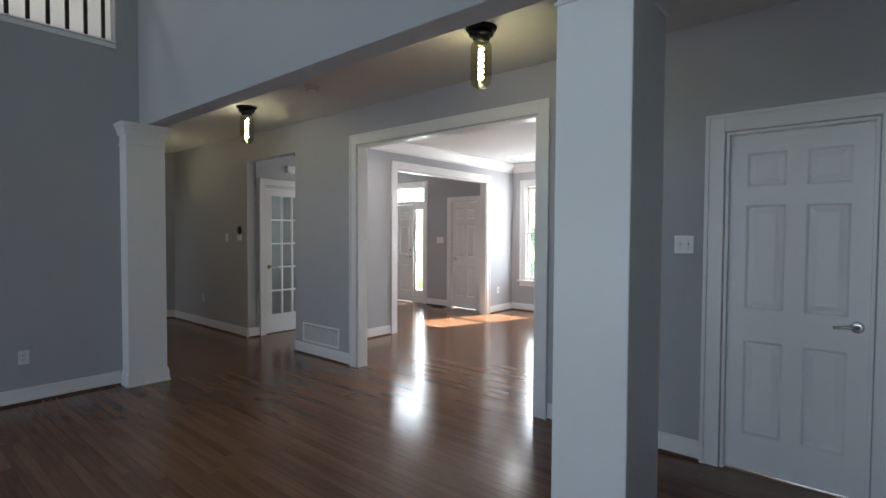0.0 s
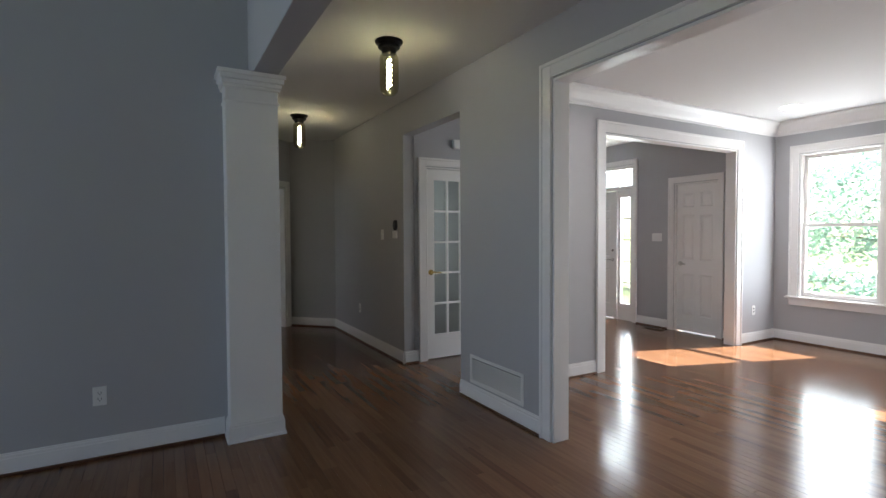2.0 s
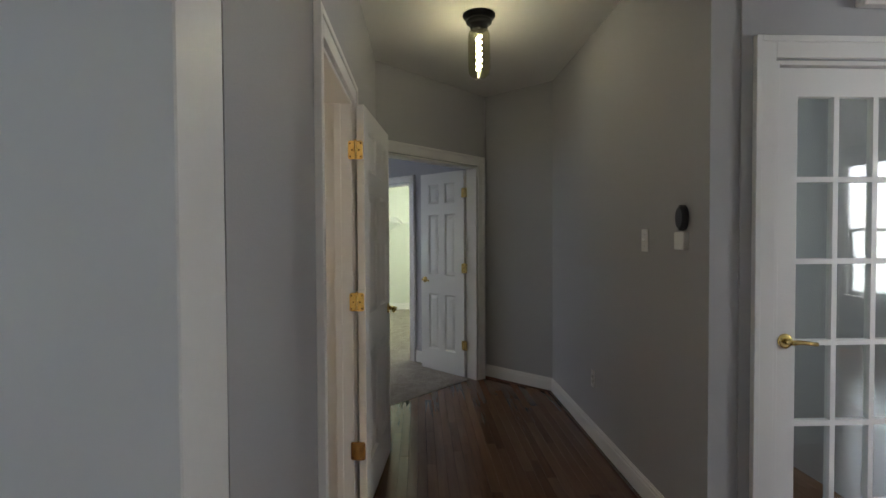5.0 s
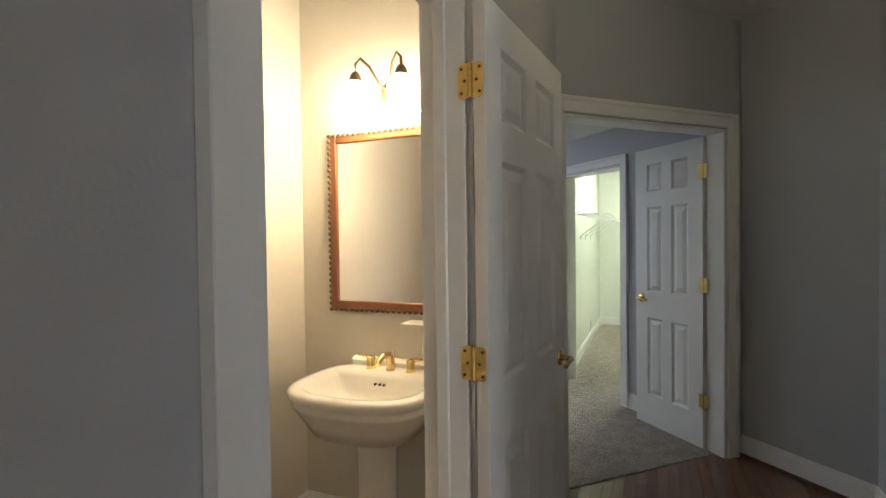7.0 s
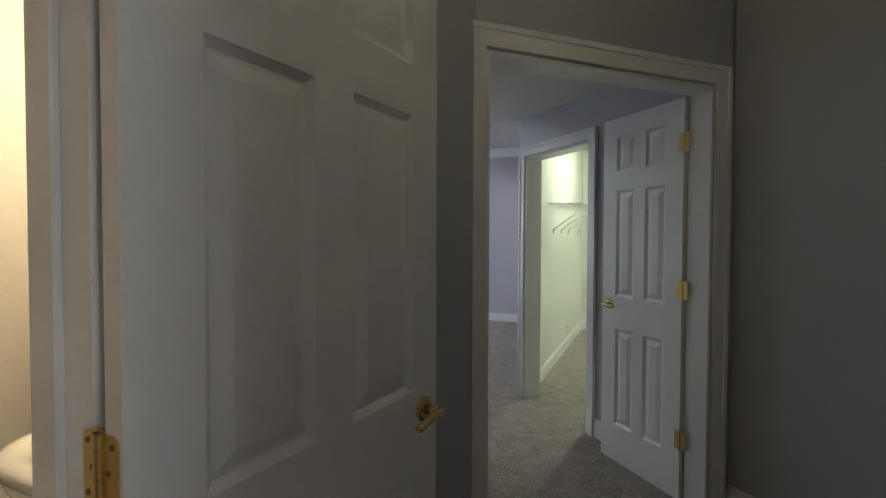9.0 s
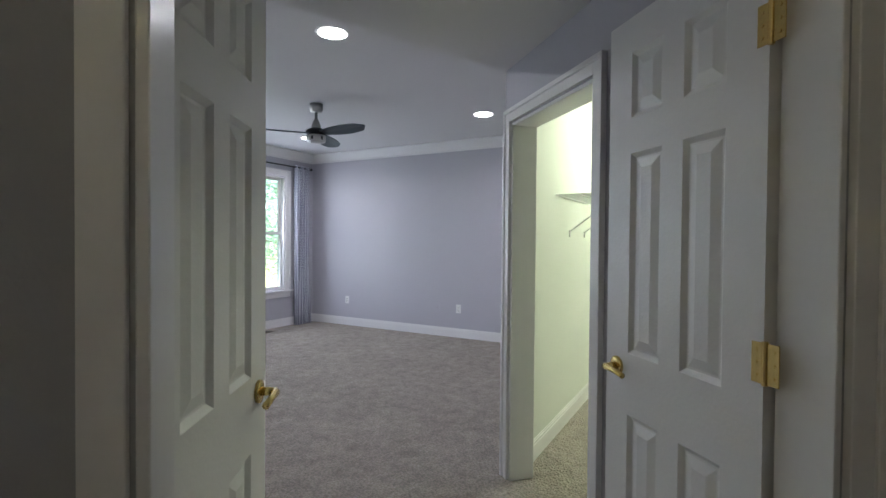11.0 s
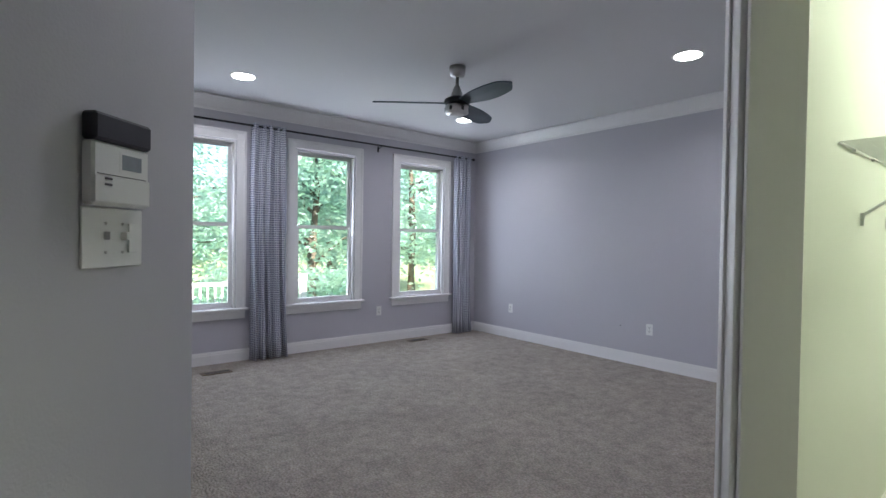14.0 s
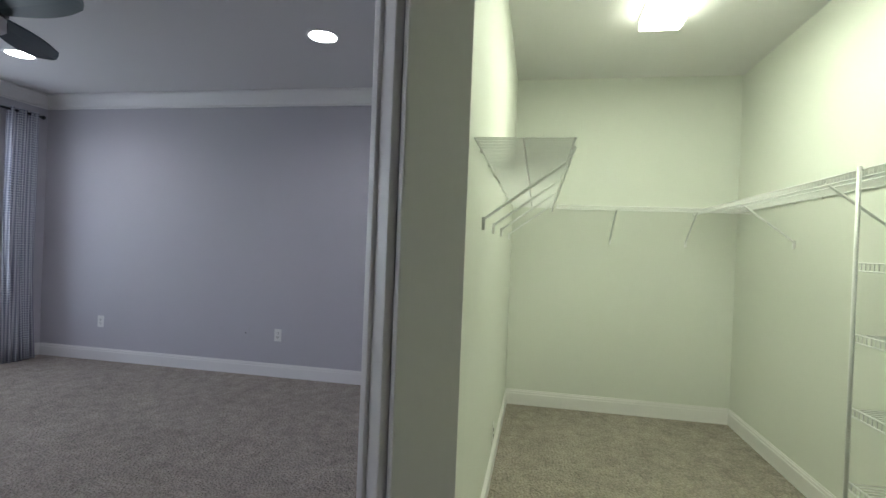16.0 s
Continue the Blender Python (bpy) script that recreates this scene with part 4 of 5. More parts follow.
def ceiling_fan(x, y, z):
    root = new("ceiling_fan")
    root.matrix_basis = pose(x, y, z)
    tagged(root, "brushed nickel ceiling fan with three dark blades", "ceiling fan")
    lathe("canopy", [(0.066, 0.03), (0.066, -0.012), (0.058, -0.048), (0.022, -0.052), (0.016, -0.056)], NICKEL, None, root)
    lathe("rod", [(0.014, -0.05), (0.014, -0.125), (0.026, -0.128), (0.026, -0.15), (0.036, -0.152), (0.036, -0.178), (0.046, -0.181), (0.046, -0.21), (0.055, -0.215)], NICKEL, None, root)
    lathe("motor", [(0.055, -0.213), (0.098, -0.235), (0.104, -0.25), (0.104, -0.268), (0.092, -0.272), (0.088, -0.285)], BLACK, None, root)
    lathe("housing", [(0.086, -0.283), (0.096, -0.29), (0.096, -0.345), (0.088, -0.352), (0.06, -0.354)], NICKEL, None, root)
    for k in range(6):
        boxes("vent", [(0.090, 0.0985, -0.012, 0.012, -0.335, -0.302)], SLOT, pose(0, 0, 0, 0, 0, 60 * k + 20), root, bevel=0.002)
    lathe("lens", [(0.062, -0.353), (0.055, -0.362), (0.03, -0.370), (0.001, -0.372)], PLASTIC, None, root)
    for a in (-38, 82, 202):
        bm = bmesh.new()
        n = 14
        top, bot = [], []
        for i in range(n + 1):
            t = i / n
            r = 0.10 + 0.58 * t
            w = 0.030 + 0.056 * math.sin(math.pi * min(1, 0.08 + t * 0.80)) if t < 0.9 else 0.058 * (1 - (t - 0.9) / 0.115)
            tw = -0.24
            row = []
            for k, s in enumerate((-1, 0, 1)):
                yy = s * w + 0.02 * math.sin(t * 2.2)
                row.append((r, yy, -0.262 + yy * tw + 0.004 * (1 - s * s)))
            top.append([bm.verts.new(p) for p in row])
            bot.append([bm.verts.new((p[0], p[1], p[2] - 0.009)) for p in row])
        for i in range(n):
            for k in range(2):
                bm.faces.new((top[i][k], top[i + 1][k], top[i + 1][k + 1], top[i][k + 1]))
                bm.faces.new((bot[i][k], bot[i][k + 1], bot[i + 1][k + 1], bot[i + 1][k]))
            bm.faces.new((top[i][0], bot[i][0], bot[i + 1][0], top[i + 1][0]))
            bm.faces.new((top[i][2], top[i + 1][2], bot[i + 1][2], bot[i][2]))
        for i in (0, n):
            bm.faces.new([top[i][0], top[i][1], top[i][2], bot[i][2], bot[i][1], bot[i][0]])
        finish("blade", bm, BLADE, pose(0, 0, 0, 0, 0, a), root)
    return root


ceiling_fan(-11.33, -0.74, BC - 0.03)

# ---------------- great room and hall details ----------------
_bal = boxes("balcony_rail", [(LX - 0.07, LX - 0.03, -4.2, 1.82, 4.06, 4.12), (LX - 0.085, LX - 0.015, -4.2, 1.82, 4.12, 4.15)], BALUSTER, bevel=0.004)
tagged(_bal, "dark wooden balcony railing with slim balusters", "railing")
_b0 = None
for _k in range(44):
    _y = 1.75 - _k * 0.135
    if _b0 is None:
        _b0 = boxes("baluster", [(-0.014, 0.014, -0.014, 0.014, 3.17, 4.06)], BALUSTER, pose(LX - 0.05, _y, 0), _bal, bevel=0.002)
    else:
        _q = new("baluster", _b0.data)
        _q.matrix_basis = pose(LX - 0.05, _y, 0)
        _q.parent = _bal
structure(boxes("trim", [(LX - 0.13, LX + 0.03, -4.2, 1.83, 3.155, 3.172), (LX + 0.001, LX + 0.018, -4.2, 1.83, 3.11, 3.154)], TRIM, bevel=0.003), "white painted cap under the balcony railing", "trim")
can_light(-5.7, 1.2, 5.3, 1.6, (1.0, 0.95, 0.88), "upper landing lights")
outlet((LX, -4.6), (LX, 2.02), 1.13 + 4.6, 0.385)
plate("light_switch", (-8.40, HY), (3.2, HY), -0.46 + 8.40, 1.37, 0.118, 0.116, "white double rocker light switch plate", (), category="light switch", toggles=2)
plate("light_switch", (-8.40, HY), (3.2, HY), -1.07 + 8.40, 1.59, 0.072, 0.116, "white single rocker light switch plate beside the opening", (), category="light switch", toggles=1)
plate("light_switch", (-8.40, HY), (3.2, HY), -6.53 + 8.40, 1.36, 0.072, 0.116, "white single light switch plate on the hall wall", (), category="light switch", toggles=1)
outlet((-8.40, HY), (3.2, HY), -7.30 + 8.40, 0.42, 0.06)
_m, _n = line((-8.40, HY), (3.2, HY))
_th = boxes("thermostat", [(2.21, 2.29, -0.028, -0.0005, 1.32, 1.40)], PLASTIC, _m, bevel=0.004)
tagged(_th, "white wall thermostat with a dark oval panel above", "thermostat")
_bm = bmesh.new()
tube_into(_bm, [(0, -0.0005, 0), (0, -0.02, 0), (0, -0.028, 0)], [0.038, 0.038, 0.03], 20)
for _v in _bm.verts:
    _v.co.z *= 1.5
    _v.co.x += 2.25
    _v.co.z += 1.462
finish("panel", _bm, DARKPLASTIC, None, _th)


def grille(p0, p1, s0, s1, z0, z1, label):
    m, n = line(p0, p1)
    e = 0.025
    ob = boxes("air_grille", [(s0, s1, -0.010, -0.0006, z0, z0 + e), (s0, s1, -0.010, -0.0006, z1 - e, z1), (s0, s0 + e, -0.010, -0.0006, z0 + e, z1 - e), (s1 - e, s1, -0.010, -0.0006, z0 + e, z1 - e)], PLASTIC, m, bevel=0.001)
    tagged(ob, label, "air vent")
    boxes("back", [(s0 + e, s1 - e, -0.0016, -0.0006, z0 + e, z1 - e)], SLOT, None, ob)
    rows = int((z1 - z0 - 2 * e) / 0.0145)
    boxes("louvre", [(s0 + e, s1 - e, -0.008, -0.003, z0 + e + k * 0.0145 + 0.002, z0 + e + k * 0.0145 + 0.0105) for k in range(rows)], PLASTIC, None, ob)
    for k in (1, 2, 3):
        u = s0 + e + (s1 - s0 - 2 * e) * k / 4
        boxes("bar", [(u - 0.004, u + 0.004, -0.0095, -0.008, z0 + e, z1 - e)], PLASTIC, None, ob)
    return ob


grille((-8.40, HY), (3.2, HY), -4.66 + 8.40, -3.97 + 8.40, 0.145, 0.375, "white metal return-air grille low on the wall")
_m, _n = line((FX, 3.80), (FX, 4.86))
_ch = boxes("door_chime", [(0.46, 0.68, -0.05, -0.0005, 2.29, 2.39)], PLASTIC, _m, bevel=0.008)
tagged(_ch, "white plastic door chime box above the french door", "door chime")
boxes("lip", [(0.48, 0.66, -0.053, -0.0505, 2.30, 2.315)], PLASTIC, None, _ch)
plate("light_switch", (-8.0, FY), (-4.82, FY), 2.02, 1.30, 0.165, 0.116, "white triple light switch plate by the front door", (), category="light switch", toggles=3)
outlet((DX, DY), (-0.4, DY), 1.60, 0.40)
outlet((DX, 3.80), (DX, DY), 4.05, 0.40)


def floor_register(x, y, w, d, label):
    ob = boxes("floor_register", [(x - w / 2, x + w / 2, y - d / 2, y + d / 2, 0.006, 0.012)], BEAD, bevel=0.002)
    tagged(ob, label, "floor vent")
    boxes("slot", [(x - w / 2 + 0.02 + k * 0.022, x - w / 2 + 0.032 + k * 0.022, y - d / 2 + 0.015, y + d / 2 - 0.015, 0.0122, 0.0132) for k in range(int((w - 0.04) / 0.022))], SLOT, None, ob)


floor_register(-12.48, -2.80, 0.27, 0.11, "brown metal floor register in the carpet")
floor_register(-10.0, -2.62, 0.27, 0.11, "brown metal floor register in the carpet")
floor_register(-3.3, 8.14, 0.27, 0.11, "brown metal floor register in the wood floor")
floor_register(-5.9, 7.55, 0.27, 0.11, "brown metal floor register in the wood floor")

# ---------------- bedroom things ----------------
_bw = ((BX, BY), (BX, 1.77))
for _y in (-0.29, -2.25):
    outlet(*_bw, _y - BY, 0.40)
plate("cable_plate", *_bw, -0.62 - BY, 0.40, 0.072, 0.116, "grey-painted cable wall plate", ((0, 0, 0.01, 0.01),), mat=BEDWALL)
outlet((-7.6, BY), (BX, BY), -7.6 + 12.01, 0.40)
_m, _n = line(VA, VB)
_s = 1.427
_pn = boxes("alarm_keypad", [(_s - 0.078, _s + 0.078, -0.028, -0.0005, 1.345, 1.470)], PLASTIC, _m, bevel=0.005)
tagged(_pn, "white alarm keypad with dark flip cover and small display", "alarm keypad")
boxes("cover", [(_s - 0.080, _s + 0.080, -0.034, -0.0006, 1.471, 1.526)], DARKPLASTIC, None, _pn, bevel=0.006)
boxes("display", [(_s - 0.004, _s + 0.052, -0.0292, -0.0282, 1.421, 1.452)], LCD, None, _pn)
boxes("display_rim", [(_s - 0.010, _s + 0.058, -0.0288, -0.0281, 1.415, 1.458)], PLASTIC, None, _pn)
boxes("flap_line", [(_s - 0.068, _s + 0.068, -0.0284, -0.0281, 1.4055, 1.4072)], SLOT, None, _pn)
boxes("flap", [(_s - 0.077, _s + 0.077, -0.031, -0.0281, 1.350, 1.404)], PLASTIC, None, _pn, bevel=0.002)
for _k in range(2):
    boxes("button", [(_s - 0.052, _s - 0.034, -0.0325, -0.0311, 1.384 + _k * 0.012, 1.388 + _k * 0.012)], SLOT, None, _pn)
_pl = plate("light_switch", VA, VB, _s + 0.003, 1.280, 0.166, 0.122, "white triple switch plate with two toggles and a dimmer", (), category="light switch", toggles=2)
boxes("dimmer", [(_s + 0.040, _s + 0.062, -0.011, -0.0062, 1.249, 1.311)], PLASTIC, None, _pl, bevel=0.001)


def curtain(xc, w_top, w_bot, z0, z1, y, label, folds=5):
    """Pleated panel hanging from the rod, gathered."""
    bm = bmesh.new()
    uvl = bm.loops.layers.uv.new("UVMap")
    nu, nz = 72, 14
    grid, flat = [], []
    for j in range(nz + 1):
        t = j / nz
        z = z1 + (z0 - z1) * t
        w = w_top + (w_bot - w_top) * t
        row = []
        for i in range(nu + 1):
            u = i / nu
            ph = u * folds * 2 * math.pi
            amp = 0.030 + 0.020 * t
            x = xc + (u - 0.5) * w + 0.012 * math.sin(ph * 0.5 + t * 2) + 0.03 * t * math.sin(t * 3.0 + u * 2)
            yy = y + amp * math.sin(ph + 0.5 * math.sin(t * 3 + u * 5)) + 0.012 * math.sin(ph * 2.3 + t * 4)
            row.append(bm.verts.new((x, yy, z)))
        grid.append(row)
    for j in range(nz):
        for i in range(nu):
            f = bm.faces.new((grid[j][i], grid[j + 1][i], grid[j + 1][i + 1], grid[j][i + 1]))
            f.smooth = True
            for l, (a, b) in zip(f.loops, ((i, j), (i, j + 1), (i + 1, j + 1), (i + 1, j))):
                l[uvl].uv = (a / nu * 1.05, b / nz * (z1 - z0))
    me = bpy.data.meshes.new("curtain")
    bm.to_mesh(me)
    bm.free()
    me.materials.append(CURTAIN)
    ob = new("curtain", me)
    so = ob.modifiers.new("thick", "SOLIDIFY")
    so.thickness = 0.002
    return tagged(ob, label, "curtain", "bedroom curtains")


RZ, RY = 2.448, BY + 0.085
curtain(-10.58, 0.36, 0.46, 0.012, RZ + 0.03, RY, "grey checked curtain panel gathered on the rod")
curtain(-13.30, 0.28, 0.34, 0.012, RZ + 0.03, RY, "grey checked curtain panel gathered on the rod")
curtain(-9.02, 0.36, 0.46, 0.012, RZ + 0.03, RY, "grey checked curtain panel gathered on the rod")
_bm = bmesh.new()
tube_into(_bm, [(-8.7, RY, RZ), (-13.50, RY, RZ)], 0.011, 10)
for _x in (-13.50, -8.7):
    tube_into(_bm, [(_x - 0.02, RY, RZ), (_x, RY, RZ), (_x + 0.02, RY, RZ)], [0.012, 0.022, 0.012], 10)
_rod = tagged(finish("curtain_rod", _bm, BLACK, smooth=True), "thin black metal curtain rod across the windows", "curtain rod")
for _x in (-8.75, -11.97, -13.45):
    _bm = bmesh.new()
    tube_into(_bm, [(_x, BY, RZ - 0.03), (_x, BY + 0.01, RZ - 0.03), (_x, RY, RZ - 0.012)], 0.006, 8)
    add_box(_bm, (_x - 0.012, _x + 0.012, BY + 0.0005, BY + 0.006, RZ - 0.07, RZ))
    finish("bracket", _bm, BLACK, None, _rod)


# ---------------- closet things ----------------
def wire_shelf(m, length, depth, z, braces, label, lip=True, step=0.025):
    """Coated wire shelf: x along the wall, y out from it."""
    root = new("wire_shelf")
    root.matrix_basis = m
    tagged(root, label, "wire shelf", "closet shelving")
    bm = bmesh.new()
    r = 0.0016
    for k in range(int(length / step) + 1):
        x = k * step
        add_box(bm, (x - r, x + r, 0.004, depth, z - r, z + r))
        if lip:
            add_box(bm, (x - r, x + r, depth - r, depth + r, z - 0.03, z + r))
    finish("cross_wires", bm, WIRE, None, root)
    bm = bmesh.new()
    for y, zz in ((0.006, z - 0.005), (depth * 0.5, z - 0.005), (depth, z - 0.001)) + (((depth, z - 0.031),) if lip else ()):
        tube_into(bm, [(0, y, zz), (length, y, zz)], 0.0036, 6)
    finish("rails", bm, WIRE, None, root)
    for x in braces:
        bm = bmesh.new()
        tube_into(bm, [(x, depth - 0.01, z - 0.02), (x, 0.012, z - 0.24), (x, 0.006, z - 0.26)], 0.0065, 6)
        add_box(bm, (x - 0.008, x + 0.008, 0.0005, 0.012, z - 0.285, z - 0.235))
        finish("brace", bm, WIRE, None, root)
    bm = bmesh.new()
    for k in range(int(length / 0.3) + 1):
        add_box(bm, (k * 0.3 + 0.01, k * 0.3 + 0.026, 0.0005, 0.012, z - 0.014, z + 0.006))
    tagged(finish("clip", bm, PLASTIC, None, root), "small white wall clips", kind="stuff")
    return root


SZ = 1.655
_w = wire_shelf(pose(-13.48, 1.87, 0), 2.62, 0.32, SZ, (0.5, 1.3, 1.82, 2.27), "white wire closet shelf with diagonal braces")
_w = wire_shelf(pose(-13.5, 3.58, 0, 0, 0, -90), 1.36, 0.30, SZ, (0.35, 0.92), "white wire closet shelf along the far wall")
_w = wire_shelf(pose(-9.3, 3.60, 0, 0, 0, 180), 4.2, 0.32, SZ, (0.6, 1.62, 2.38, 3.3), "long white wire closet shelf with braces")
for _k, _z in enumerate((1.30, 1.03, 0.75, 0.47)):
    wire_shelf(pose(-10.05, 3.60, 0, 0, 0, 180), 1.37, 0.32, _z, (), "short white wire shelf between upright poles")
for _x in (-11.42, -10.04):
    tagged(tube("shelf_pole", [(_x, 3.272, 0.006), (_x, 3.272, SZ + 0.01)], 0.008, WIRE), "slim white upright shelf pole", "shelf pole", "closet poles")
_cl = boxes("closet_light", [(-12.46, -11.24, 2.63, 2.87, 2.705, 2.7195)], PLASTIC, bevel=0.003)
tagged(_cl, "white rectangular fluorescent ceiling light, switched on", "ceiling light")
boxes("diffuser", [(-12.455, -11.245, 2.635, 2.865, 2.645, 2.7045)], TUBE, None, _cl, bevel=0.006)
lamp("closet_lamp", "AREA", pose(-11.85, 2.75, 2.64), 2.85, (0.90, 1.0, 0.78), 1.2, 0.22)
_cs = ((-10.31, 1.87), (-13.5, 1.87))
outlet(*_cs, 12.2 - 10.31, 0.22)

# ---------------- powder room things ----------------
def pedestal_sink(m):
    """Back against y 0, front at positive y, x across."""
    root = new("pedestal_sink")
    root.matrix_basis = m
    tagged(root, "cream porcelain pedestal sink with a brass faucet", "sink")
    W, D = 0.31, 0.52

    def outline(e, seg=40):
        pts = []
        for k in range(seg):
            a = 2 * math.pi * k / seg
            c, s = math.cos(a), math.sin(a)
            n = 3.2
            x = (W - e) * math.copysign(abs(c) ** (2 / n), c)
            y = D / 2 + (D / 2 - e) * math.copysign(abs(s) ** (2 / n), s)
            if s > 0:
                y += 0.03 * (1 - (x / W) ** 2)
            pts.append((x, y))
        return pts
    bm = bmesh.new()
    levels = [(0.09, 0.62), (0.055, 0.68), (0.02, 0.735), (0.012, 0.752), (0.02, 0.762), (0.004, 0.775), (0.0, 0.79), (0.0, 0.803), (0.012, 0.812), (0.030, 0.816), (0.05, 0.812), (0.075, 0.79), (0.11, 0.73), (0.17, 0.69), (0.22, 0.685)]
    rings = []
    for e, z in levels:
        ring = []
        for x, y in outline(e):
            inner = z > 0.68 and e > 0.04 and (e, z) not in levels[:3]
            if inner and y < 0.17:
                y = 0.17 + (y - 0.17) * 0.15
            ring.append(bm.verts.new((x, y, z)))
        rings.append(ring)
    for a, b in zip(rings, rings[1:]):
        for i in range(40):
            bm.faces.new((a[i], a[(i + 1) % 40], b[(i + 1) % 40], b[i]))
    bm.faces.new(rings[0])
    bm.faces.new(rings[-1])
    finish("basin", bm, PORCELAIN, None, root, smooth=True)
    boxes("backsplash", [(-0.24, 0.24, 0.003, 0.05, 0.79, 0.85)], PORCELAIN, None, root, bevel=0.015)
    bm = bmesh.new()
    rings = []
    for r, z in ((0.13, 0.0), (0.125, 0.05), (0.095, 0.09), (0.085, 0.2), (0.088, 0.5), (0.105, 0.62), (0.12, 0.66)):
        rings.append([bm.verts.new((r * math.cos(k * math.pi / 12), 0.22 + r * 0.9 * math.sin(k * math.pi / 12), z)) for k in range(24)])
    for a, b in zip(rings, rings[1:]):
        for i in range(24):
            bm.faces.new((a[i], a[(i + 1) % 24], b[(i + 1) % 24], b[i]))
    bm.faces.new(rings[0])
    finish("pedestal", bm, PORCELAIN, None, root, smooth=True)
    bm = bmesh.new()
    tube_into(bm, [(0, 0.09, 0.81), (0, 0.09, 0.85), (0, 0.11, 0.885), (0, 0.15, 0.893), (0, 0.19, 0.875), (0, 0.20, 0.855)], [0.022, 0.018, 0.016, 0.014, 0.012, 0.012], 12)
    for s in (-1, 1):
        tube_into(bm, [(s * 0.10, 0.09, 0.81), (s * 0.10, 0.09, 0.83), (s * 0.10, 0.09, 0.862), (s * 0.10, 0.09, 0.868)], [0.026, 0.016, 0.020, 0.010], 12)
        tube_into(bm, [(s * 0.10, 0.09, 0.865), (s * 0.16, 0.10, 0.874)], [0.008, 0.006], 8)
    tube_into(bm, [(0.0, 0.06, 0.84), (0.0, 0.058, 0.90)], 0.004, 8)
    finish("faucet", bm, BRASS, None, root, smooth=True)
    bm = bmesh.new()
    for k in (-1, 0, 1):
        tube_into(bm, [(k * 0.022, 0.185, 0.775), (k * 0.022, 0.194, 0.775)], 0.006, 8)
    finish("overflow", bm, SLOT, None, root)
    bm = bmesh.new()
    tube_into(bm, [(0.1, 0.01, 0.52), (0.1, 0.10, 0.52), (0.1, 0.12, 0.60)], 0.012, 8)
    tube_into(bm, [(0.1, 0.01, 0.45), (0.1, 0.06, 0.45), (0.1, 0.06, 0.52)], 0.018, 8)
    finish("pipe", bm, BEAD, None, root)
    return root


PX = -7.27
pedestal_sink(pose(PX + 0.004, 1.56, 0, 0, 0, -90))


def powder_mirror(y0, y1, z0, z1):
    root = new("wall_mirror")
    root.matrix_basis = pose(PX, 0, 0)
    tagged(root, "rectangular mirror in a reddish wood frame with beaded edge", "mirror")
    w = 0.040
    boxes("frame", [(0.001, 0.022, y0, y0 + w, z0, z1), (0.001, 0.022, y1 - w, y1, z0, z1), (0.001, 0.022, y0 + w, y1 - w, z0, z0 + w), (0.001, 0.022, y0 + w, y1 - w, z1 - w, z1)], WOODFRAME, None, root, bevel=0.004)
    boxes("mirror_glass", [(0.004, 0.010, y0 + w, y1 - w, z0 + w, z1 - w)], MIRROR, None, root)
    bm = bmesh.new()
    pts = []
    n = 30
    for k in range(n + 1):
        z = z0 + (z1 - z0) * k / n
        pts += [(y0 + 0.002, z), (y1 - 0.002, z)]
    k2 = int(n * (y1 - y0) / (z1 - z0))
    for k in range(1, k2):
        y = y0 + (y1 - y0) * k / k2
        pts += [(y, z0 + 0.002), (y, z1 - 0.002)]
    for y, z in pts:
        bmesh.ops.create_icosphere(bm, subdivisions=1, radius=0.0135, matrix=Matrix.Translation((0.016, y, z)))
    finish("bead_edge", bm, BEAD, None, root, smooth=True)


powder_mirror(1.195, 1.88, 1.064, 1.90)


def vanity_light(yc, z):
    root = new("vanity_light")
    root.matrix_basis = pose(PX, yc, z)
    tagged(root, "antique brass wall light with two glowing bell glass shades", "wall light")
    m = Matrix.Rotation(radians(90), 4, "Y")
    lathe("backplate", [(0.055, 0.001), (0.055, 0.010), (0.04, 0.02), (0.016, 0.026), (0.010, 0.04)], BEAD, m, root)
    for s in (-1, 1):
        y = s * 0.115
        pts = [(0.03, 0, 0.0), (0.07, y * 0.25, 0.03), (0.10, y * 0.5, 0.10), (0.12, y * 0.8, 0.135), (0.125, y * 1.0, 0.11), (0.125, y, 0.06)]
        tube("arm", pts, 0.007, BEAD, None, root, 8)
        lathe("fitter", [(0.014, 0.075), (0.024, 0.06), (0.030, 0.035), (0.034, 0.025)], BEAD, pose(0.125, y, 0), root)
        lathe("shade", [(0.034, 0.03), (0.054, 0.010), (0.064, -0.03), (0.068, -0.085), (0.082, -0.12)], WARMGLASS, pose(0.125, y, 0), root, cap=False).visible_shadow = False
        lamp("vanity_bulb", "POINT", pose(PX + 0.125, yc + y, z - 0.05), 0.25, (1.0, 0.88, 0.76), 0.04)


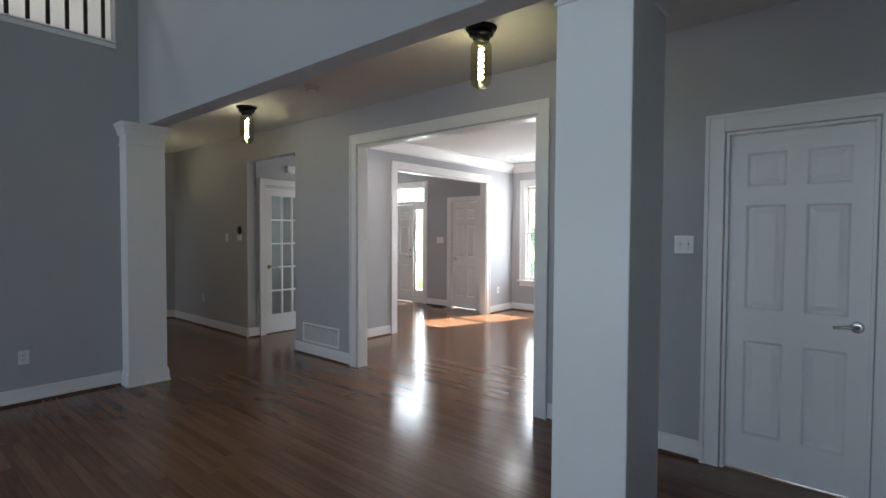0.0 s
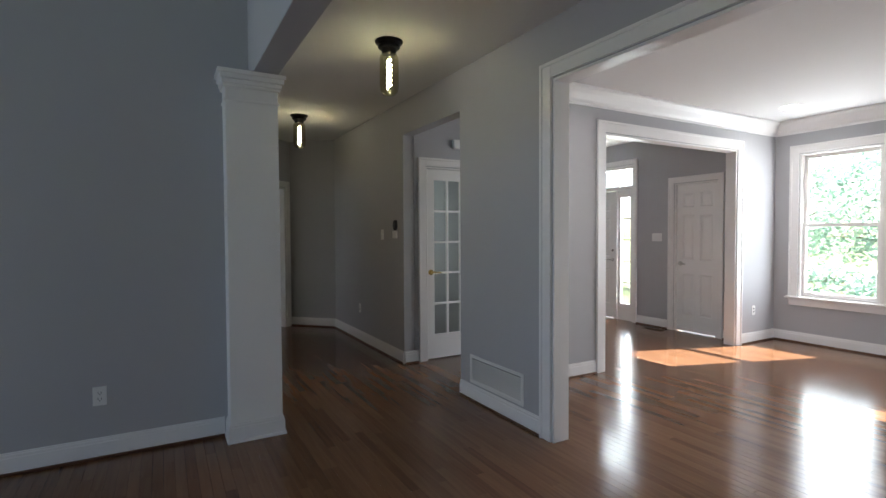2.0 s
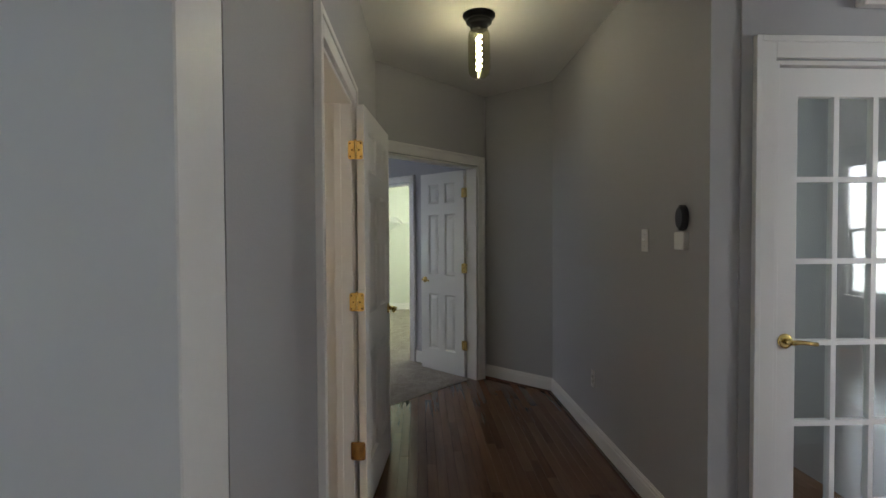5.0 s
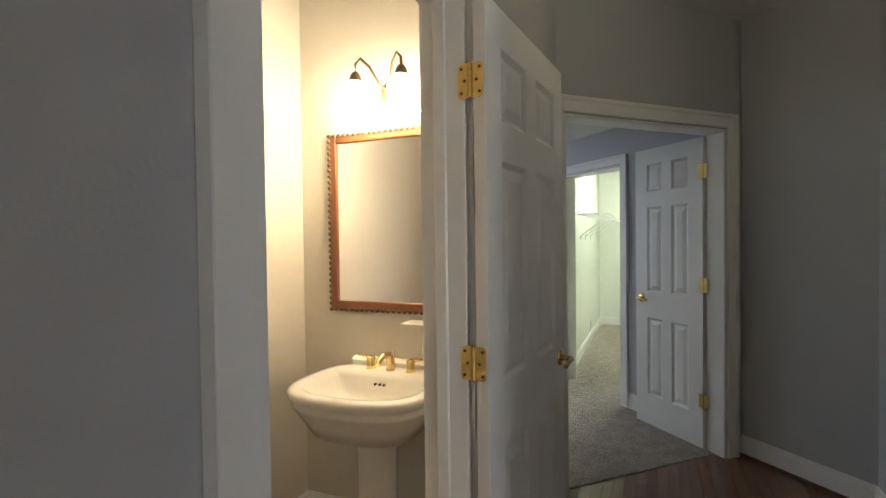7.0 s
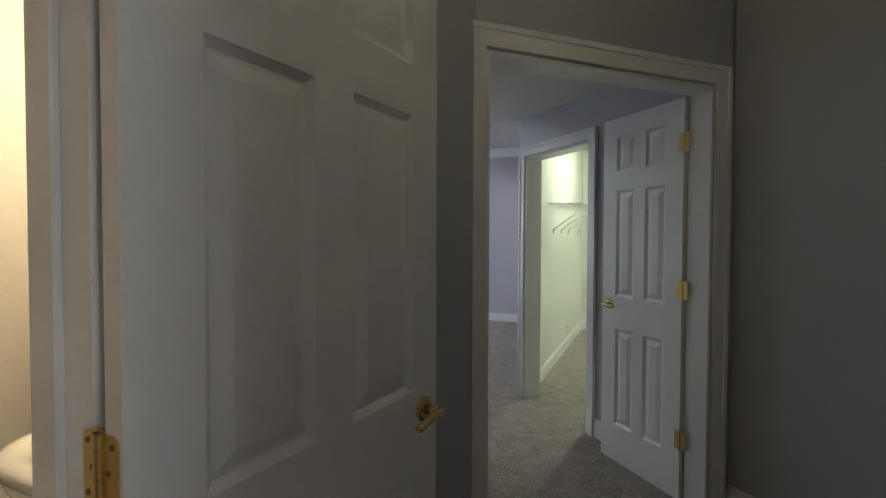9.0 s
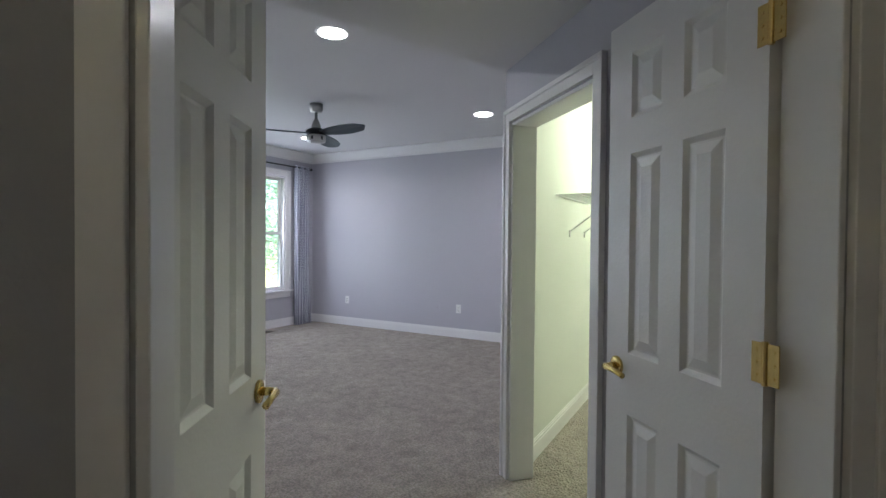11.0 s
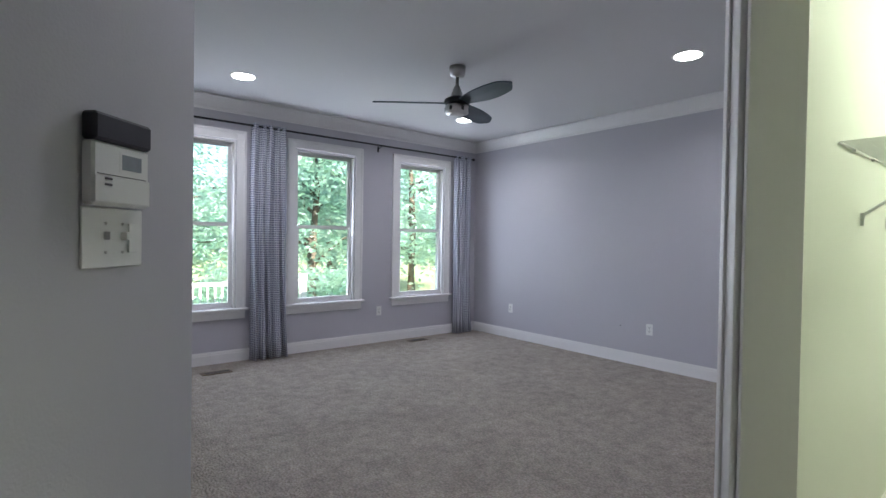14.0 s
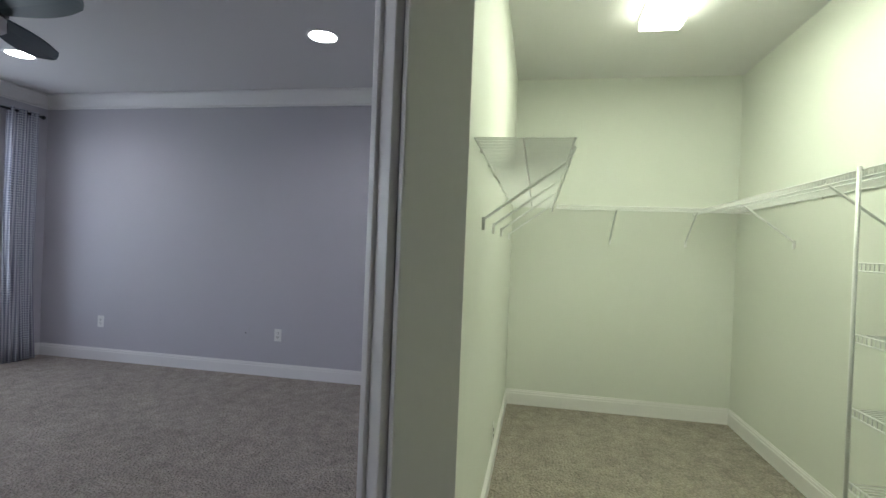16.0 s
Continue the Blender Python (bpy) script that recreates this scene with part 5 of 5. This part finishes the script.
vanity_light(1.535, 2.07)
tagged(boxes("glass_shelf", [(PX + 0.001, PX + 0.11, 1.62, 1.80, 1.02, 1.028)], PORCELAIN, bevel=0.002), "small pale soap shelf under the mirror", "shelf")

# ---------------- oak floor strips ----------------
def oak_floor():
    rnd = random.Random(11)
    floor_ob = bpy.data.objects["floor"]
    w, gap = 0.0572, 0.0006
    lengths = (0.5, 0.7, 0.9, 1.15, 1.4)
    meshes = {}

    def strip(bm, x0, x1, y0, y1, z=0.0):
        e = 0.0007
        lo = [bm.verts.new(p) for p in ((x0, y0, z - 0.018), (x1, y0, z - 0.018), (x1, y1, z - 0.018), (x0, y1, z - 0.018))]
        md = [bm.verts.new(p) for p in ((x0, y0, z - e), (x1, y0, z - e), (x1, y1, z - e), (x0, y1, z - e))]
        hi = [bm.verts.new(p) for p in ((x0 + e, y0 + e, z), (x1 - e, y0 + e, z), (x1 - e, y1 - e, z), (x0 + e, y1 - e, z))]
        for a, b in ((lo, md), (md, hi)):
            for i in range(4):
                bm.faces.new((a[i], a[(i + 1) % 4], b[(i + 1) % 4], b[i]))
        bm.faces.new(hi)
    for l in lengths:
        bm = bmesh.new()
        strip(bm, 0, l - gap, 0, w - gap)
        me = bpy.data.meshes.new("plank")
        bmesh.ops.recalc_face_normals(bm, faces=bm.faces)
        bm.to_mesh(me)
        bm.free()
        me.materials.append(FLOORWOOD)
        meshes[l] = me
    rest = bmesh.new()
    count = 0
    y = -4.6
    while y < 8.5:
        x = -9.0 + rnd.uniform(-0.8, 0)
        while x < 3.1:
            l = rnd.choice(lengths)
            if y > 3.8 and x > -0.4:
                break
            near = 2.2 < y < 3.6 and -6.6 < x < -1.2
            if near and count < 300:
                q = new("plank", meshes[l])
                q.matrix_basis = pose(x, y, rnd.uniform(-0.0001, 0.0001), rnd.uniform(-0.02, 0.02), 0, 0)
                q.parent = floor_ob
                count += 1
            else:
                strip(rest, x, x + l - gap, y, y + w - gap, rnd.uniform(-0.0001, 0.0001))
            x += l
        y += w
    ob = finish("planks", rest, FLOORWOOD, None, floor_ob)
    tagged(ob, "polished brown oak floor strips", kind="stuff")


oak_floor()
